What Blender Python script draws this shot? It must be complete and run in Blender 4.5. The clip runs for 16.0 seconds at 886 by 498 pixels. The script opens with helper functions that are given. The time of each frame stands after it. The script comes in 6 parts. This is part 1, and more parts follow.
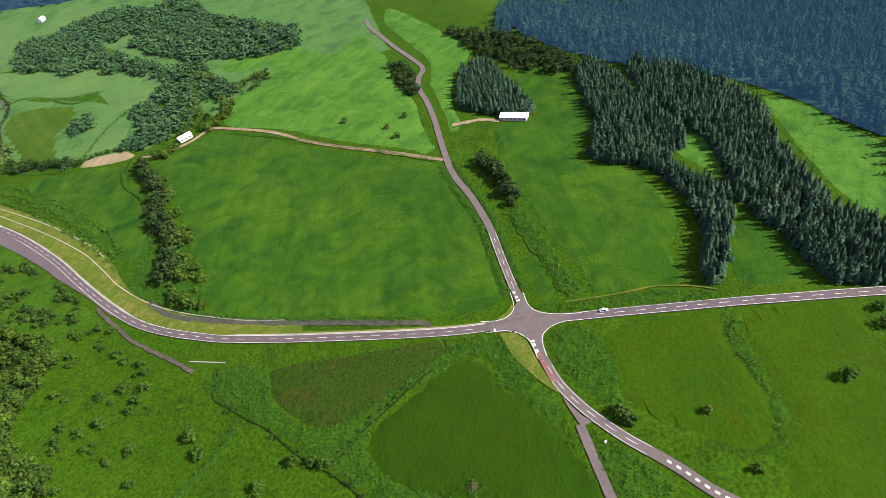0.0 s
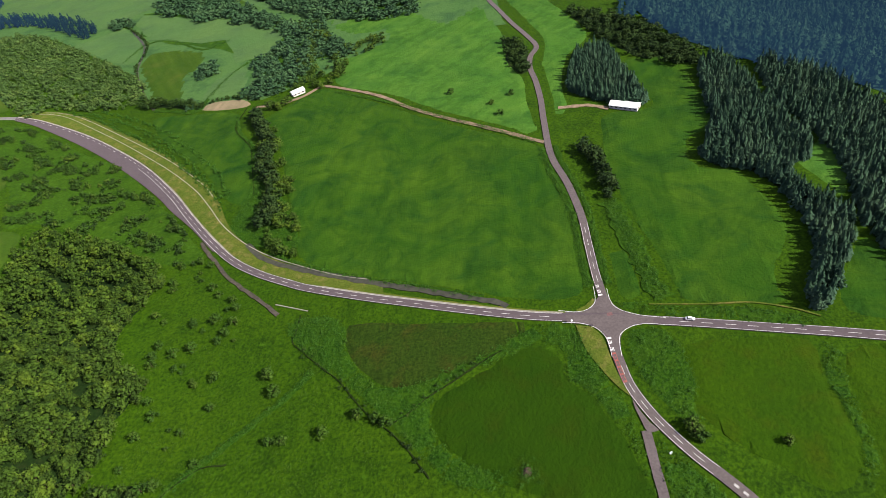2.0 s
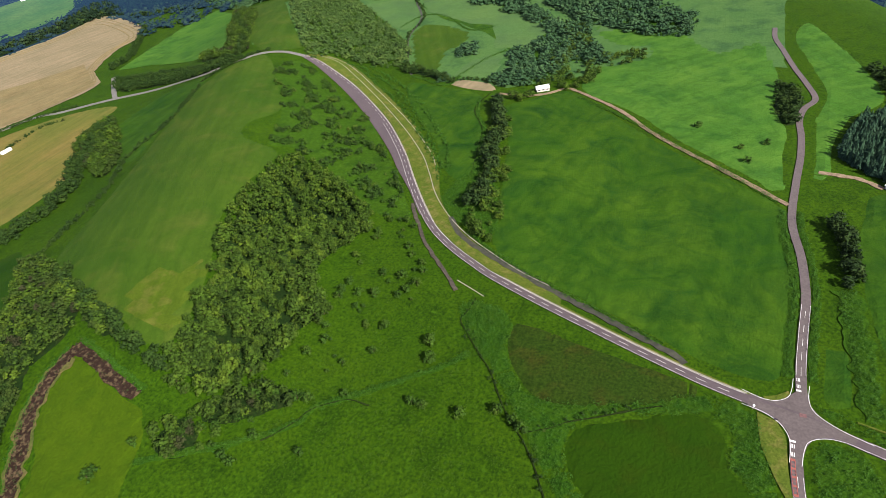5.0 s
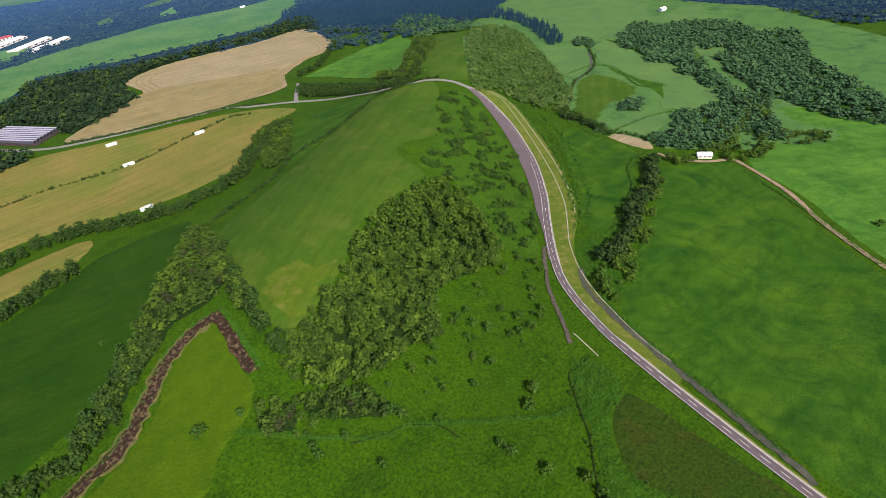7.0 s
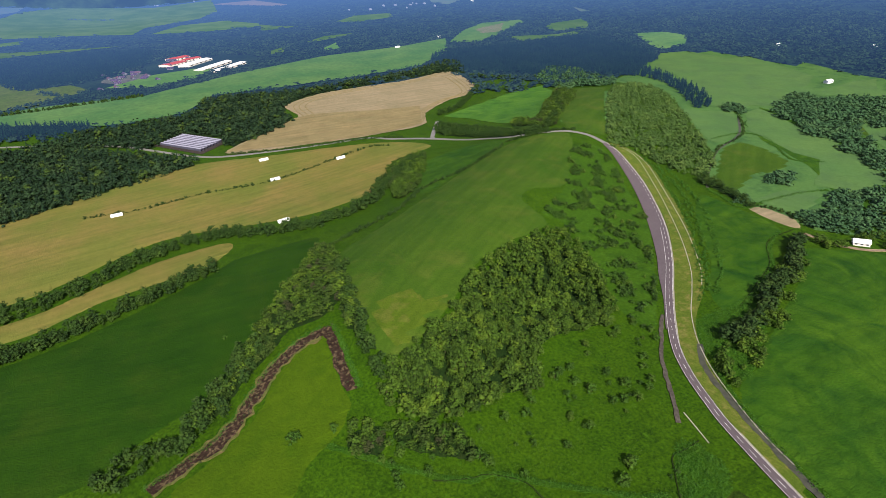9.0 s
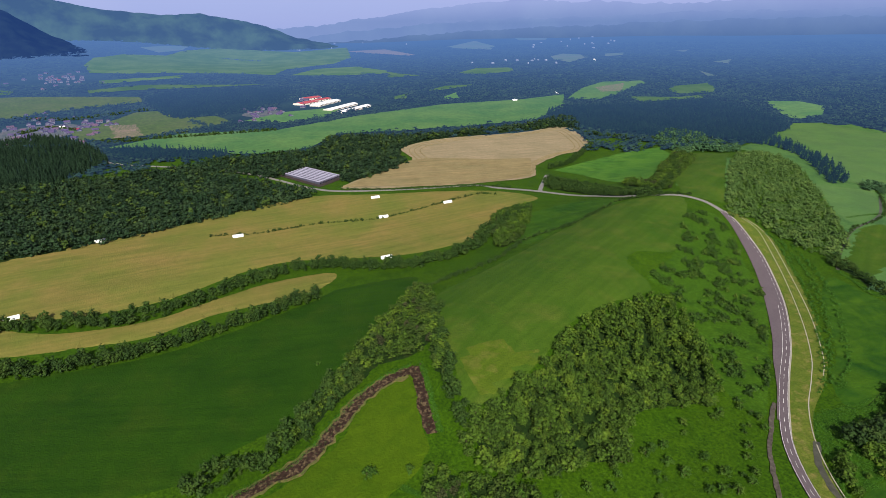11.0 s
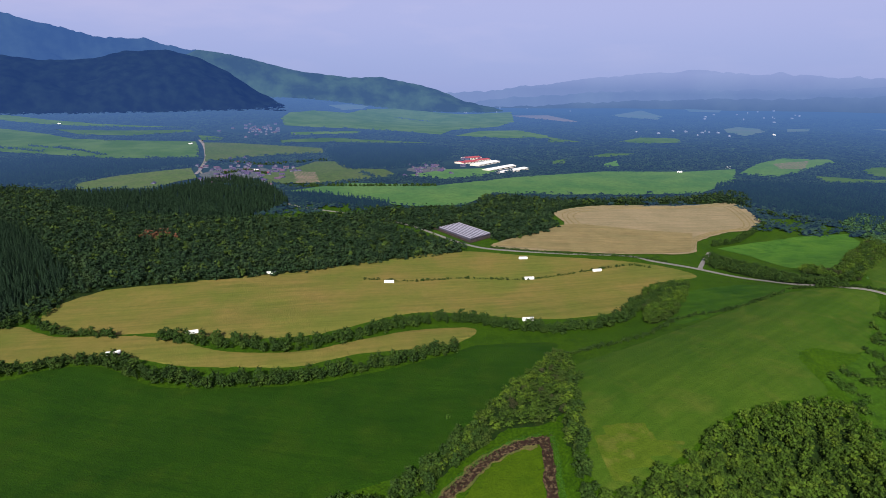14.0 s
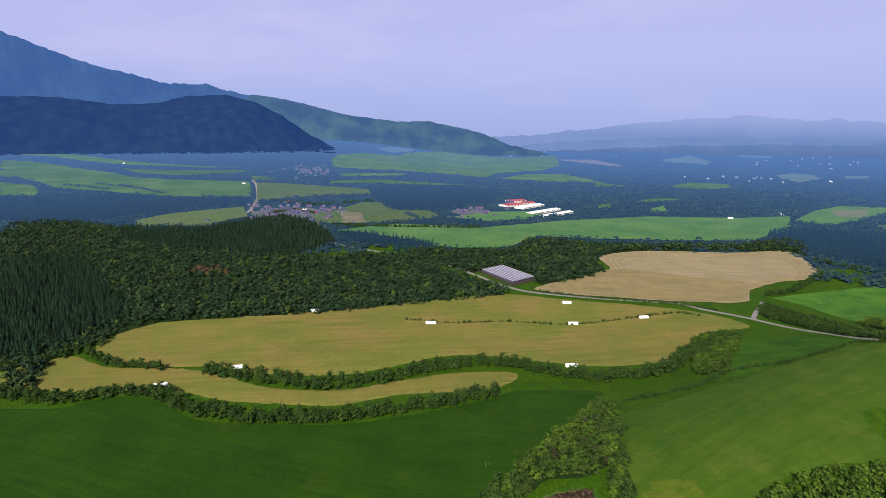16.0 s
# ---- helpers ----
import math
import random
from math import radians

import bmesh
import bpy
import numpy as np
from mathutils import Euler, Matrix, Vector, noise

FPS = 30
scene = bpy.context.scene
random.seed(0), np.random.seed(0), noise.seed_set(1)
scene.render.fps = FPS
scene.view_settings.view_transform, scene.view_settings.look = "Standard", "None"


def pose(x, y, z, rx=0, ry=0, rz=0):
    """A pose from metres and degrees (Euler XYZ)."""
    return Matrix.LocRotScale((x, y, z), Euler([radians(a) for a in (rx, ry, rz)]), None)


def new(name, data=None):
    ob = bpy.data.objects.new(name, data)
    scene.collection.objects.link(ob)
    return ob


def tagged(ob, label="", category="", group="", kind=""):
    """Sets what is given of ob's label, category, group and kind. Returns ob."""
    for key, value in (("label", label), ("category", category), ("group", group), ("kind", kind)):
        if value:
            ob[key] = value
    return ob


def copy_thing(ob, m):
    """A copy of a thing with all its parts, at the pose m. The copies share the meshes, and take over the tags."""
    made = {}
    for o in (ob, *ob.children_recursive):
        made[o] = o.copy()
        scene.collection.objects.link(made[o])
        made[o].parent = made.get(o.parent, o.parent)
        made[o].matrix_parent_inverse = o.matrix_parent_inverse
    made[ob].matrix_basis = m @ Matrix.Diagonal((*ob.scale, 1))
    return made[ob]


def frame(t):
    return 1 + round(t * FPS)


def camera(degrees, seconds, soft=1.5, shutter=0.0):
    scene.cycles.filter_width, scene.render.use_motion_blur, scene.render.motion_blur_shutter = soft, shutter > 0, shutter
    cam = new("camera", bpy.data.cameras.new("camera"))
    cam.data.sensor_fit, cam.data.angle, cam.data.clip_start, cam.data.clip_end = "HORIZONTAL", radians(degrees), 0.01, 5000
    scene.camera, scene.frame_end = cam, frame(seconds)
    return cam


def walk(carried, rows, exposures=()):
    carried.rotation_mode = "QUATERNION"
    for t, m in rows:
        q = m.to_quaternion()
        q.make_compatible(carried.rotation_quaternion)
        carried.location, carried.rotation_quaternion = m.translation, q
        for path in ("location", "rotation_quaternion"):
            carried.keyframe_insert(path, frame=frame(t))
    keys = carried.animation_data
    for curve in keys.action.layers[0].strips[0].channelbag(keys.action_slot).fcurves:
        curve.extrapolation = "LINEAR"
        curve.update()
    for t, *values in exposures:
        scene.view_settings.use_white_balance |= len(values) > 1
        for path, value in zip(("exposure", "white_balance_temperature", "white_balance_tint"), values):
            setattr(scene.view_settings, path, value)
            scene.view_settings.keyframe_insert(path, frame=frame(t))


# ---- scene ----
cam = camera(73.72, 16.0, soft=0.8)
PATH = [
    (0.0, pose(0, 0, 240, 48.36, 11.00, -9.63)),
    (0.5, pose(0, 0, 240, 46.89, 10.97, -9.45)),
    (1.0, pose(0, 0, 240, 46.66, 10.98, -7.43)),
    (1.5, pose(0, 0, 240, 47.41, 10.87, -3.14)),
    (2.0, pose(0, 0, 240, 48.34, 10.57, 2.09)),
    (2.5, pose(0, 0, 240, 49.16, 10.33, 6.88)),
    (3.0, pose(0, 0, 240, 49.88, 10.01, 11.14)),
    (3.5, pose(0, 0, 240, 50.60, 9.69, 15.64)),
    (4.0, pose(0, 0, 240, 51.32, 9.22, 20.07)),
    (4.2, pose(0, 0, 240, 51.56, 9.06, 21.68)),
    (6.3, pose(0, 0, 240, 56.06, 5.92, 39.33)),
    (6.5, pose(0, 0, 240, 56.74, 5.69, 41.02)),
    (7.0, pose(0, 0, 240, 58.25, 5.14, 45.06)),
    (7.5, pose(0, 0, 240, 59.62, 4.66, 48.66)),
    (8.0, pose(0, 0, 240, 60.95, 4.05, 52.57)),
    (8.5, pose(0, 0, 240, 62.21, 3.60, 55.84)),
    (9.0, pose(0, 0, 240, 63.42, 3.16, 58.79)),
    (9.2, pose(0, 0, 240, 63.92, 3.19, 59.72)),
    (11.3, pose(0, 0, 240, 69.04, 1.17, 71.38)),
    (11.5, pose(0, 0, 240, 69.19, 1.33, 72.25)),
    (12.0, pose(0, 0, 240, 70.30, 1.06, 74.92)),
    (12.5, pose(0, 0, 240, 71.39, 0.69, 77.48)),
    (13.0, pose(0, 0, 240, 72.44, 0.42, 80.14)),
    (13.5, pose(0, 0, 240, 73.48, 0.11, 82.87)),
    (14.0, pose(0, 0, 240, 74.48, -0.20, 85.30)),
    (14.5, pose(0, 0, 240, 75.45, -0.34, 87.09)),
    (15.0, pose(0, 0, 240, 76.45, -0.49, 88.35)),
    (15.5, pose(0, 0, 240, 77.45, -0.49, 89.11)),
    (16.0, pose(0, 0, 240, 78.49, -0.49, 89.64)),
]
walk(cam, PATH, [(0.0, 2.0), (0.5, 1.64), (1.5, 1.6), (4.0, 1.7), (7.0, 1.67), (11.5, 1.38), (14.0, 1.28), (16.0, 1.42)])

# world and sun
SUN_DIR = Vector((0.78, -0.21, 0.60)).normalized()
world = bpy.data.worlds.new("sky")
scene.world = world
world.use_nodes = True
wn = world.node_tree
sky = wn.nodes.new("ShaderNodeTexSky")
sky.sky_type = "NISHITA"
sky.sun_disc = False
sky.sun_elevation = math.asin(SUN_DIR.z)
sky.sun_rotation = math.atan2(SUN_DIR.x, SUN_DIR.y)
sky.air_density, sky.dust_density, sky.ozone_density = 1.0, 0.15, 5.0
tint = wn.nodes.new("ShaderNodeMix")
tint.data_type, tint.blend_type = "RGBA", "MIX"
tint.inputs[0].default_value, tint.inputs[7].default_value = 0.9, (5.0, 5.3, 9.2, 1)
coord = wn.nodes.new("ShaderNodeTexCoord")
split = wn.nodes.new("ShaderNodeSeparateXYZ")
wn.links.new(coord.outputs["Generated"], split.inputs[0])
rise = wn.nodes.new("ShaderNodeMapRange")
rise.interpolation_type = "SMOOTHSTEP"
rise.inputs[1].default_value, rise.inputs[2].default_value = -0.02, 0.13
wn.links.new(split.outputs[2], rise.inputs[0])
haze = wn.nodes.new("ShaderNodeMix")
haze.data_type = "RGBA"
haze.inputs[6].default_value, haze.inputs[7].default_value = (3.6, 4.5, 8.9, 1), (5.6, 5.9, 9.9, 1)
wn.links.new(rise.outputs[0], haze.inputs[0])
flat = wn.nodes.new("ShaderNodeMapping")
flat.inputs["Scale"].default_value = (3, 3, 13)
wn.links.new(coord.outputs["Generated"], flat.inputs[0])
puff = wn.nodes.new("ShaderNodeTexNoise")
puff.inputs["Scale"].default_value, puff.inputs["Detail"].default_value = 1.6, 6
wn.links.new(flat.outputs[0], puff.inputs["Vector"])
thin = wn.nodes.new("ShaderNodeMapRange")
thin.inputs[1].default_value, thin.inputs[2].default_value, thin.inputs[4].default_value = 0.5, 0.8, 0.5
wn.links.new(puff.outputs[0], thin.inputs[0])
wisp = wn.nodes.new("ShaderNodeMath")
wisp.operation = "MULTIPLY"
wn.links.new(thin.outputs[0], wisp.inputs[0])
wn.links.new(rise.outputs[0], wisp.inputs[1])
cloud = wn.nodes.new("ShaderNodeMix")
cloud.data_type = "RGBA"
cloud.inputs[7].default_value = (7.6, 7.0, 10.2, 1)
wn.links.new(wisp.outputs[0], cloud.inputs[0])
wn.links.new(haze.outputs[2], cloud.inputs[6])
wn.links.new(cloud.outputs[2], tint.inputs[7])
wn.links.new(sky.outputs[0], tint.inputs[6])
wn.links.new(tint.outputs[2], wn.nodes["Background"].inputs[0])
wn.nodes["Background"].inputs[1].default_value = 0.0336
sun = new("sun", bpy.data.lights.new("sun", "SUN"))
sun.data.energy, sun.data.angle, sun.data.color = 5.0, radians(0.5), (1.0, 0.94, 0.84)
sun.rotation_mode = "QUATERNION"
sun.rotation_quaternion = SUN_DIR.to_track_quat("Z", "Y")


# materials
def material(name, rough=0.95, spec=0.05):
    m = bpy.data.materials.new(name)
    m.use_nodes = True
    b = m.node_tree.nodes["Principled BSDF"]
    b.inputs["Roughness"].default_value = rough
    b.inputs["Specular IOR Level"].default_value = spec
    return m, m.node_tree, b


def mix(nt, kind, fac, a, b):
    n = nt.nodes.new("ShaderNodeMix")
    n.data_type, n.blend_type = "RGBA", kind
    for sock, v in ((n.inputs[0], fac), (n.inputs[6], a), (n.inputs[7], b)):
        if isinstance(v, bpy.types.NodeSocket):
            nt.links.new(v, sock)
        elif isinstance(v, tuple):
            sock.default_value = (*v, 1)
        else:
            sock.default_value = v
    return n.outputs[2]


def noise_fac(nt, size, lo, hi, detail=3.0, stretch=None, turn=0.0, rough=0.6, swirl=0.0):
    """Noise in world metres, spread to 0..1 between lo and hi."""
    geo = nt.nodes.new("ShaderNodeNewGeometry")
    src = geo.outputs["Position"]
    if stretch:
        mp = nt.nodes.new("ShaderNodeMapping")
        mp.inputs["Rotation"].default_value = (0, 0, radians(turn))
        mp2 = nt.nodes.new("ShaderNodeMapping")
        mp2.inputs["Scale"].default_value = (1, 1 / stretch, 1)
        nt.links.new(src, mp.inputs[0])
        nt.links.new(mp.outputs[0], mp2.inputs[0])
        src = mp2.outputs[0]
    n = nt.nodes.new("ShaderNodeTexNoise")
    n.inputs["Scale"].default_value, n.inputs["Detail"].default_value, n.inputs["Roughness"].default_value = 1 / size, detail, rough
    n.inputs["Distortion"].default_value = swirl
    nt.links.new(src, n.inputs["Vector"])
    r = nt.nodes.new("ShaderNodeMapRange")
    r.inputs[1].default_value, r.inputs[2].default_value = lo, hi
    nt.links.new(n.outputs[0], r.inputs[0])
    return r.outputs[0]


def bump(nt, b, fac, strength, dist):
    n = nt.nodes.new("ShaderNodeBump")
    n.inputs["Strength"].default_value, n.inputs["Distance"].default_value = strength, dist
    nt.links.new(fac, n.inputs["Height"])
    nt.links.new(n.outputs[0], b.inputs["Normal"])


def land(name, base, alt, worn, grain=1.2, big=55, worn_at=(0.6, 0.75), streak=None, rough_grain=0.45, swirl=0.0, tuft=None, veins=0.0):
    """Grass or crop: two tones in broad swells, worn patches, mown streaks and fine tufts."""
    m, nt, b = material(name)
    base, alt, worn = (tuple(0.47 * q for q in v) for v in (base, alt, worn))
    c = mix(nt, "MIX", noise_fac(nt, big, 0.3, 0.7, 4, swirl=swirl), base, alt)
    c = mix(nt, "MIX", noise_fac(nt, big * 0.45, *worn_at, detail=5, swirl=swirl), c, worn)
    if streak:
        c = mix(nt, "MULTIPLY", noise_fac(nt, streak[0], 0.35, 0.7, 3, 14, streak[1]), c, (0.72, 0.8, 0.75))
    if veins:
        v = noise_fac(nt, 62, 0, 1, 4, swirl=1.3)
        off = nt.nodes.new("ShaderNodeMath")
        off.operation, off.inputs[1].default_value = "SUBTRACT", 0.5
        nt.links.new(v, off.inputs[0])
        mag = nt.nodes.new("ShaderNodeMath")
        mag.operation = "ABSOLUTE"
        nt.links.new(off.outputs[0], mag.inputs[0])
        thin_ = nt.nodes.new("ShaderNodeMapRange")
        thin_.inputs[1].default_value, thin_.inputs[2].default_value, thin_.inputs[3].default_value, thin_.inputs[4].default_value = 0.0, 0.045, veins, 0.0
        nt.links.new(mag.outputs[0], thin_.inputs[0])
        c = mix(nt, "MULTIPLY", thin_.outputs[0], c, (0.55, 0.68, 0.6))
    if tuft:
        c = mix(nt, "MIX", noise_fac(nt, 3.2, 0.54, 0.68, 4, rough=0.7), c, tuft)
    mid = noise_fac(nt, 7, 0.3, 0.7, 4)
    c = mix(nt, "MULTIPLY", mid, c, (0.84, 0.87, 0.82))
    fine = noise_fac(nt, grain, 0.36, 0.68, 3, rough=0.7)
    dark = nt.nodes.new("ShaderNodeMath")
    dark.operation, dark.inputs[1].default_value = "MULTIPLY", rough_grain
    nt.links.new(fine, dark.inputs[0])
    c = mix(nt, "MULTIPLY", dark.outputs[0], c, (0.35, 0.42, 0.35))
    nt.links.new(c, b.inputs["Base Color"])
    bump(nt, b, fine, 0.5, 0.5)
    return m


def foliage(name, a, b_, c_, size=18, leaf=0.9):
    """Leaves: tone by clump, by stand and by leaf."""
    m, nt, b = material(name, 0.8, 0.12)
    a, b_, c_ = (tuple(0.63 * q for q in v) for v in (a, b_, c_))
    geo = nt.nodes.new("ShaderNodeNewGeometry")
    info = nt.nodes.new("ShaderNodeObjectInfo")
    tone = None
    for src, share in ((geo.outputs["Random Per Island"], 0.45), (info.outputs["Random"], 0.2), (noise_fac(nt, 6.5, 0.3, 0.7, 2), 0.55)):
        n = nt.nodes.new("ShaderNodeMath")
        n.operation, n.inputs[1].default_value, n.inputs[2].default_value = "MULTIPLY_ADD", share, -0.1
        nt.links.new(src, n.inputs[0])
        if tone:
            nt.links.new(tone, n.inputs[2])
        tone = n.outputs[0]
    n.use_clamp = True
    c = mix(nt, "MIX", tone, a, b_)
    c = mix(nt, "MIX", noise_fac(nt, size, 0.5, 0.72, 3), c, c_)
    f = noise_fac(nt, leaf, 0.35, 0.7, 3, rough=0.7)
    c = mix(nt, "MULTIPLY", f, c, (0.66, 0.7, 0.66))
    nt.links.new(c, b.inputs["Base Color"])
    bump(nt, b, f, 0.5, 0.35)
    return m


def plain(name, col, rough=0.8, spec=0.3, vary=0.15, size=2.0, metal=0.0):
    m, nt, b = material(name, rough, spec)
    col = tuple((0.7 if max(col) > 0.6 else 0.5) * q for q in col)
    b.inputs["Metallic"].default_value = metal
    d = tuple(v * (1 - 2 * vary) for v in col)
    c = mix(nt, "MIX", noise_fac(nt, size, 0.35, 0.7, 4), col, d)
    c = mix(nt, "MULTIPLY", noise_fac(nt, size * 9, 0.4, 0.75, 3), c, (1 - vary,) * 3)
    nt.links.new(c, b.inputs["Base Color"])
    return m


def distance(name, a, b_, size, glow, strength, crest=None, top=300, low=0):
    """Far land as a backdrop, the haze before it painted on as glow."""
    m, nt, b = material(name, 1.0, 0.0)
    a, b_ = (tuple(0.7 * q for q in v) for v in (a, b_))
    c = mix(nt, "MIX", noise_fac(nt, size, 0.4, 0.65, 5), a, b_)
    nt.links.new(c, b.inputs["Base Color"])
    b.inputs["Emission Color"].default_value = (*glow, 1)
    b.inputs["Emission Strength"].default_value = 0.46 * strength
    # The haze glow runs to the crest colour with height.
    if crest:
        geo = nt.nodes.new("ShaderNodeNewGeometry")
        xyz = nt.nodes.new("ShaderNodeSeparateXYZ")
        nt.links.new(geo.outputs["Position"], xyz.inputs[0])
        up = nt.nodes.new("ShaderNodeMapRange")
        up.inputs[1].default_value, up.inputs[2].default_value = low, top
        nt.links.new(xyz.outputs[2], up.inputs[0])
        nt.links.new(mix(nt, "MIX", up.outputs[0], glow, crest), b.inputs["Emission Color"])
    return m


# Haze colour, mixed in as emission by distance from the origin.
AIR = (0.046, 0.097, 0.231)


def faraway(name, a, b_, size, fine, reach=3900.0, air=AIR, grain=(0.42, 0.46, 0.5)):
    """Backdrop land and far woods: their own colour, and painted haze glow that grows further off."""
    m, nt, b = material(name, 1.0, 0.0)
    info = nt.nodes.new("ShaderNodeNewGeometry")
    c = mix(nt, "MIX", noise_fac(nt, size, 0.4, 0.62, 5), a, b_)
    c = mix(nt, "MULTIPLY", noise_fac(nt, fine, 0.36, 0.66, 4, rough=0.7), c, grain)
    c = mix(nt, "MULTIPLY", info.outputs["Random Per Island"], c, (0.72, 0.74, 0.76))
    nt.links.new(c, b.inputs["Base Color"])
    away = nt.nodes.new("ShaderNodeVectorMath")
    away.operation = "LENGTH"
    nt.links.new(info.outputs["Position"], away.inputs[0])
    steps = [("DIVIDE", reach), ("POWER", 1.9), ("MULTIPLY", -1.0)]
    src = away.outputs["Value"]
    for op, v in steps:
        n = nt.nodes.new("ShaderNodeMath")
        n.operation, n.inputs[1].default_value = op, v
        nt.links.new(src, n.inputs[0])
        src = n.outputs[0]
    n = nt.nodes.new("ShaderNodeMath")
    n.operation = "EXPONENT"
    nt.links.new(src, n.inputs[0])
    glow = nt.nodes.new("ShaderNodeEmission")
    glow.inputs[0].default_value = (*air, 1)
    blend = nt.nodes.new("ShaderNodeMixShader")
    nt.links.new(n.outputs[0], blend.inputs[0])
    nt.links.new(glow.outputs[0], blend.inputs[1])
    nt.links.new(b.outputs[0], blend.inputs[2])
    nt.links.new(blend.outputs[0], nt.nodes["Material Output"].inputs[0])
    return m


M_GRASS = land("rough_grass", (0.04175, 0.1078, 0.001812), (0.05766, 0.1254, 0.002264), (0.03184, 0.08298, 0.001812), 1.7, 45, (0.5, 0.68), None, 1.0, tuft=(0.02582, 0.06355, 0.002264))
M_PASTURE = land("pasture", (0.03564, 0.1102, 0.005622), (0.07321, 0.1541, 0.008435), (0.01778, 0.07303, 0.007496), 1.4, 60, (0.42, 0.76), (9, 4), 0.35, 1.1, veins=0.55)
M_NORTH = land("north_pasture", (0.07339, 0.1976, 0.02298), (0.1112, 0.239, 0.0281), (0.04893, 0.1471, 0.02042), 1.6, 60, (0.45, 0.72), (9, 40), 0.35, 0.9, veins=0.45)
M_LIME = land("lime_meadow", (0.05629, 0.1109, 0.002187), (0.06962, 0.1249, 0.002916), (0.04444, 0.09761, 0.002187), 1.6, 40, (0.5, 0.75), None, 0.35)
M_LUSH = land("lush_slope_grass", (0.04265, 0.1108, 0.004919), (0.05746, 0.1306, 0.006148), (0.03123, 0.08528, 0.004508), 1.8, 30, (0.5, 0.66), None, 0.7, tuft=(0.03283, 0.07744, 0.005738))
# Both valley pastures carry thin haze as blue and pale tint in their base colours.
M_HAZY = land("haze_tinted_pasture", (0.08628, 0.1838, 0.05245), (0.1126, 0.2063, 0.05554), (0.0788, 0.1537, 0.05245), 2.5, 90, (0.45, 0.7), None, 0.3)
M_PALE = land("haze_paled_pasture", (0.07411, 0.1727, 0.04311), (0.09929, 0.2008, 0.05139), (0.054, 0.1318, 0.0398), 2.5, 60, (0.48, 0.66), None, 0.4)
M_DEEP = land("deep_meadow", (0.01711, 0.06074, 0.002062), (0.02817, 0.08013, 0.002573), (0.03919, 0.08165, 0.004125), 1.4, 70, (0.5, 0.85), (5, 20), 0.4)
M_EAST = land("east_meadow", (0.03109, 0.08426, 0.0005462), (0.04296, 0.09997, 0.0006783), (0.04509, 0.08196, 0.00091), 1.8, 40, (0.5, 0.7), None, 0.45)
M_BRIGHT = land("wet_meadow", (0.01842, 0.05797, 0.000437), (0.02546, 0.06878, 0.0005426), (0.02672, 0.05639, 0.000728), 1.8, 40, (0.5, 0.7), None, 0.2)
M_REED = land("dry_reed", (0.03089, 0.0726, 0.00528), (0.04039, 0.0726, 0.006336), (0.05702, 0.0682, 0.008448), 1.6, 30, (0.5, 0.72), None, 0.9)
M_OLIVE = land("olive_meadow", (0.04519, 0.1066, 0.00753), (0.0721, 0.1321, 0.01096), (0.1065, 0.1403, 0.01922), 1.4, 75, (0.5, 0.8), (7, -32), 0.3, 0.6)
M_TIP = land("yellowed_meadow", (0.082, 0.132, 0.0096), (0.10, 0.145, 0.012), (0.13, 0.15, 0.022), 1.4, 26, (0.5, 0.62), (7, -32), 0.3)
M_HAY = land("mown_hay", (0.2371, 0.2041, 0.04613), (0.1619, 0.1889, 0.03397), (0.2951, 0.209, 0.06311), 1.4, 170, (0.42, 0.72), (6, -6), 0.3)
M_WHEAT = land("wheat_stubble", (0.3943, 0.2986, 0.1843), (0.3611, 0.2728, 0.1643), (0.3104, 0.247, 0.1453), 1.6, 110, (0.45, 0.75), (6, 8), 0.2)
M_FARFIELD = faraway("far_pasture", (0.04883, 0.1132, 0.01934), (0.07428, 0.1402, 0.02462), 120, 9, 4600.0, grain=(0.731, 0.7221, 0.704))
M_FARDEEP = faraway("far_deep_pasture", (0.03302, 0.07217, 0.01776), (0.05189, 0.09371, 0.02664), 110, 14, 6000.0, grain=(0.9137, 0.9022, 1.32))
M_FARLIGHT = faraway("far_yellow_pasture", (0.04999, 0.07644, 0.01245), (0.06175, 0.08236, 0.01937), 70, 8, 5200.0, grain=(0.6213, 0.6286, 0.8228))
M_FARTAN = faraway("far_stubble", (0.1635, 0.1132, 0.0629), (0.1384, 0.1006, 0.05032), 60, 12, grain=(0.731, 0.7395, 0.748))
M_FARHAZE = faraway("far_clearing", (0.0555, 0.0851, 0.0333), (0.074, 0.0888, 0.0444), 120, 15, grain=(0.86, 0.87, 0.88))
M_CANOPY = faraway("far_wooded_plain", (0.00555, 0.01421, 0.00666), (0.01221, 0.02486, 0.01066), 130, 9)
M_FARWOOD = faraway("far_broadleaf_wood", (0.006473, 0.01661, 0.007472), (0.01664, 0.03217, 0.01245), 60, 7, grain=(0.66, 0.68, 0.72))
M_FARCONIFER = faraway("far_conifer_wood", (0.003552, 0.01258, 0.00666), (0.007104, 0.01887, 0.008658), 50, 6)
M_STUBBLE = land("golden_stubble", (0.375, 0.2731, 0.133), (0.3125, 0.2413, 0.119), (0.275, 0.2032, 0.098), 1.6, 60, (0.45, 0.7), (7, 8), 0.3)
M_VERGE = land("dry_verge", (0.150, 0.180, 0.026), (0.100, 0.155, 0.018), (0.25, 0.215, 0.06), 1.2, 14, (0.52, 0.7), None, 0.6)
M_DRYGRASS = land("dry_tan_grass", (0.16, 0.15, 0.045), (0.10, 0.13, 0.03), (0.20, 0.15, 0.06), 1.2, 9, (0.5, 0.65), None, 0.6)
M_WEED = land("weed_belt", (0.03815, 0.1124, 0.005141), (0.05549, 0.1344, 0.006683), (0.02774, 0.08538, 0.005141), 1.6, 14, (0.5, 0.65), None, 0.9)
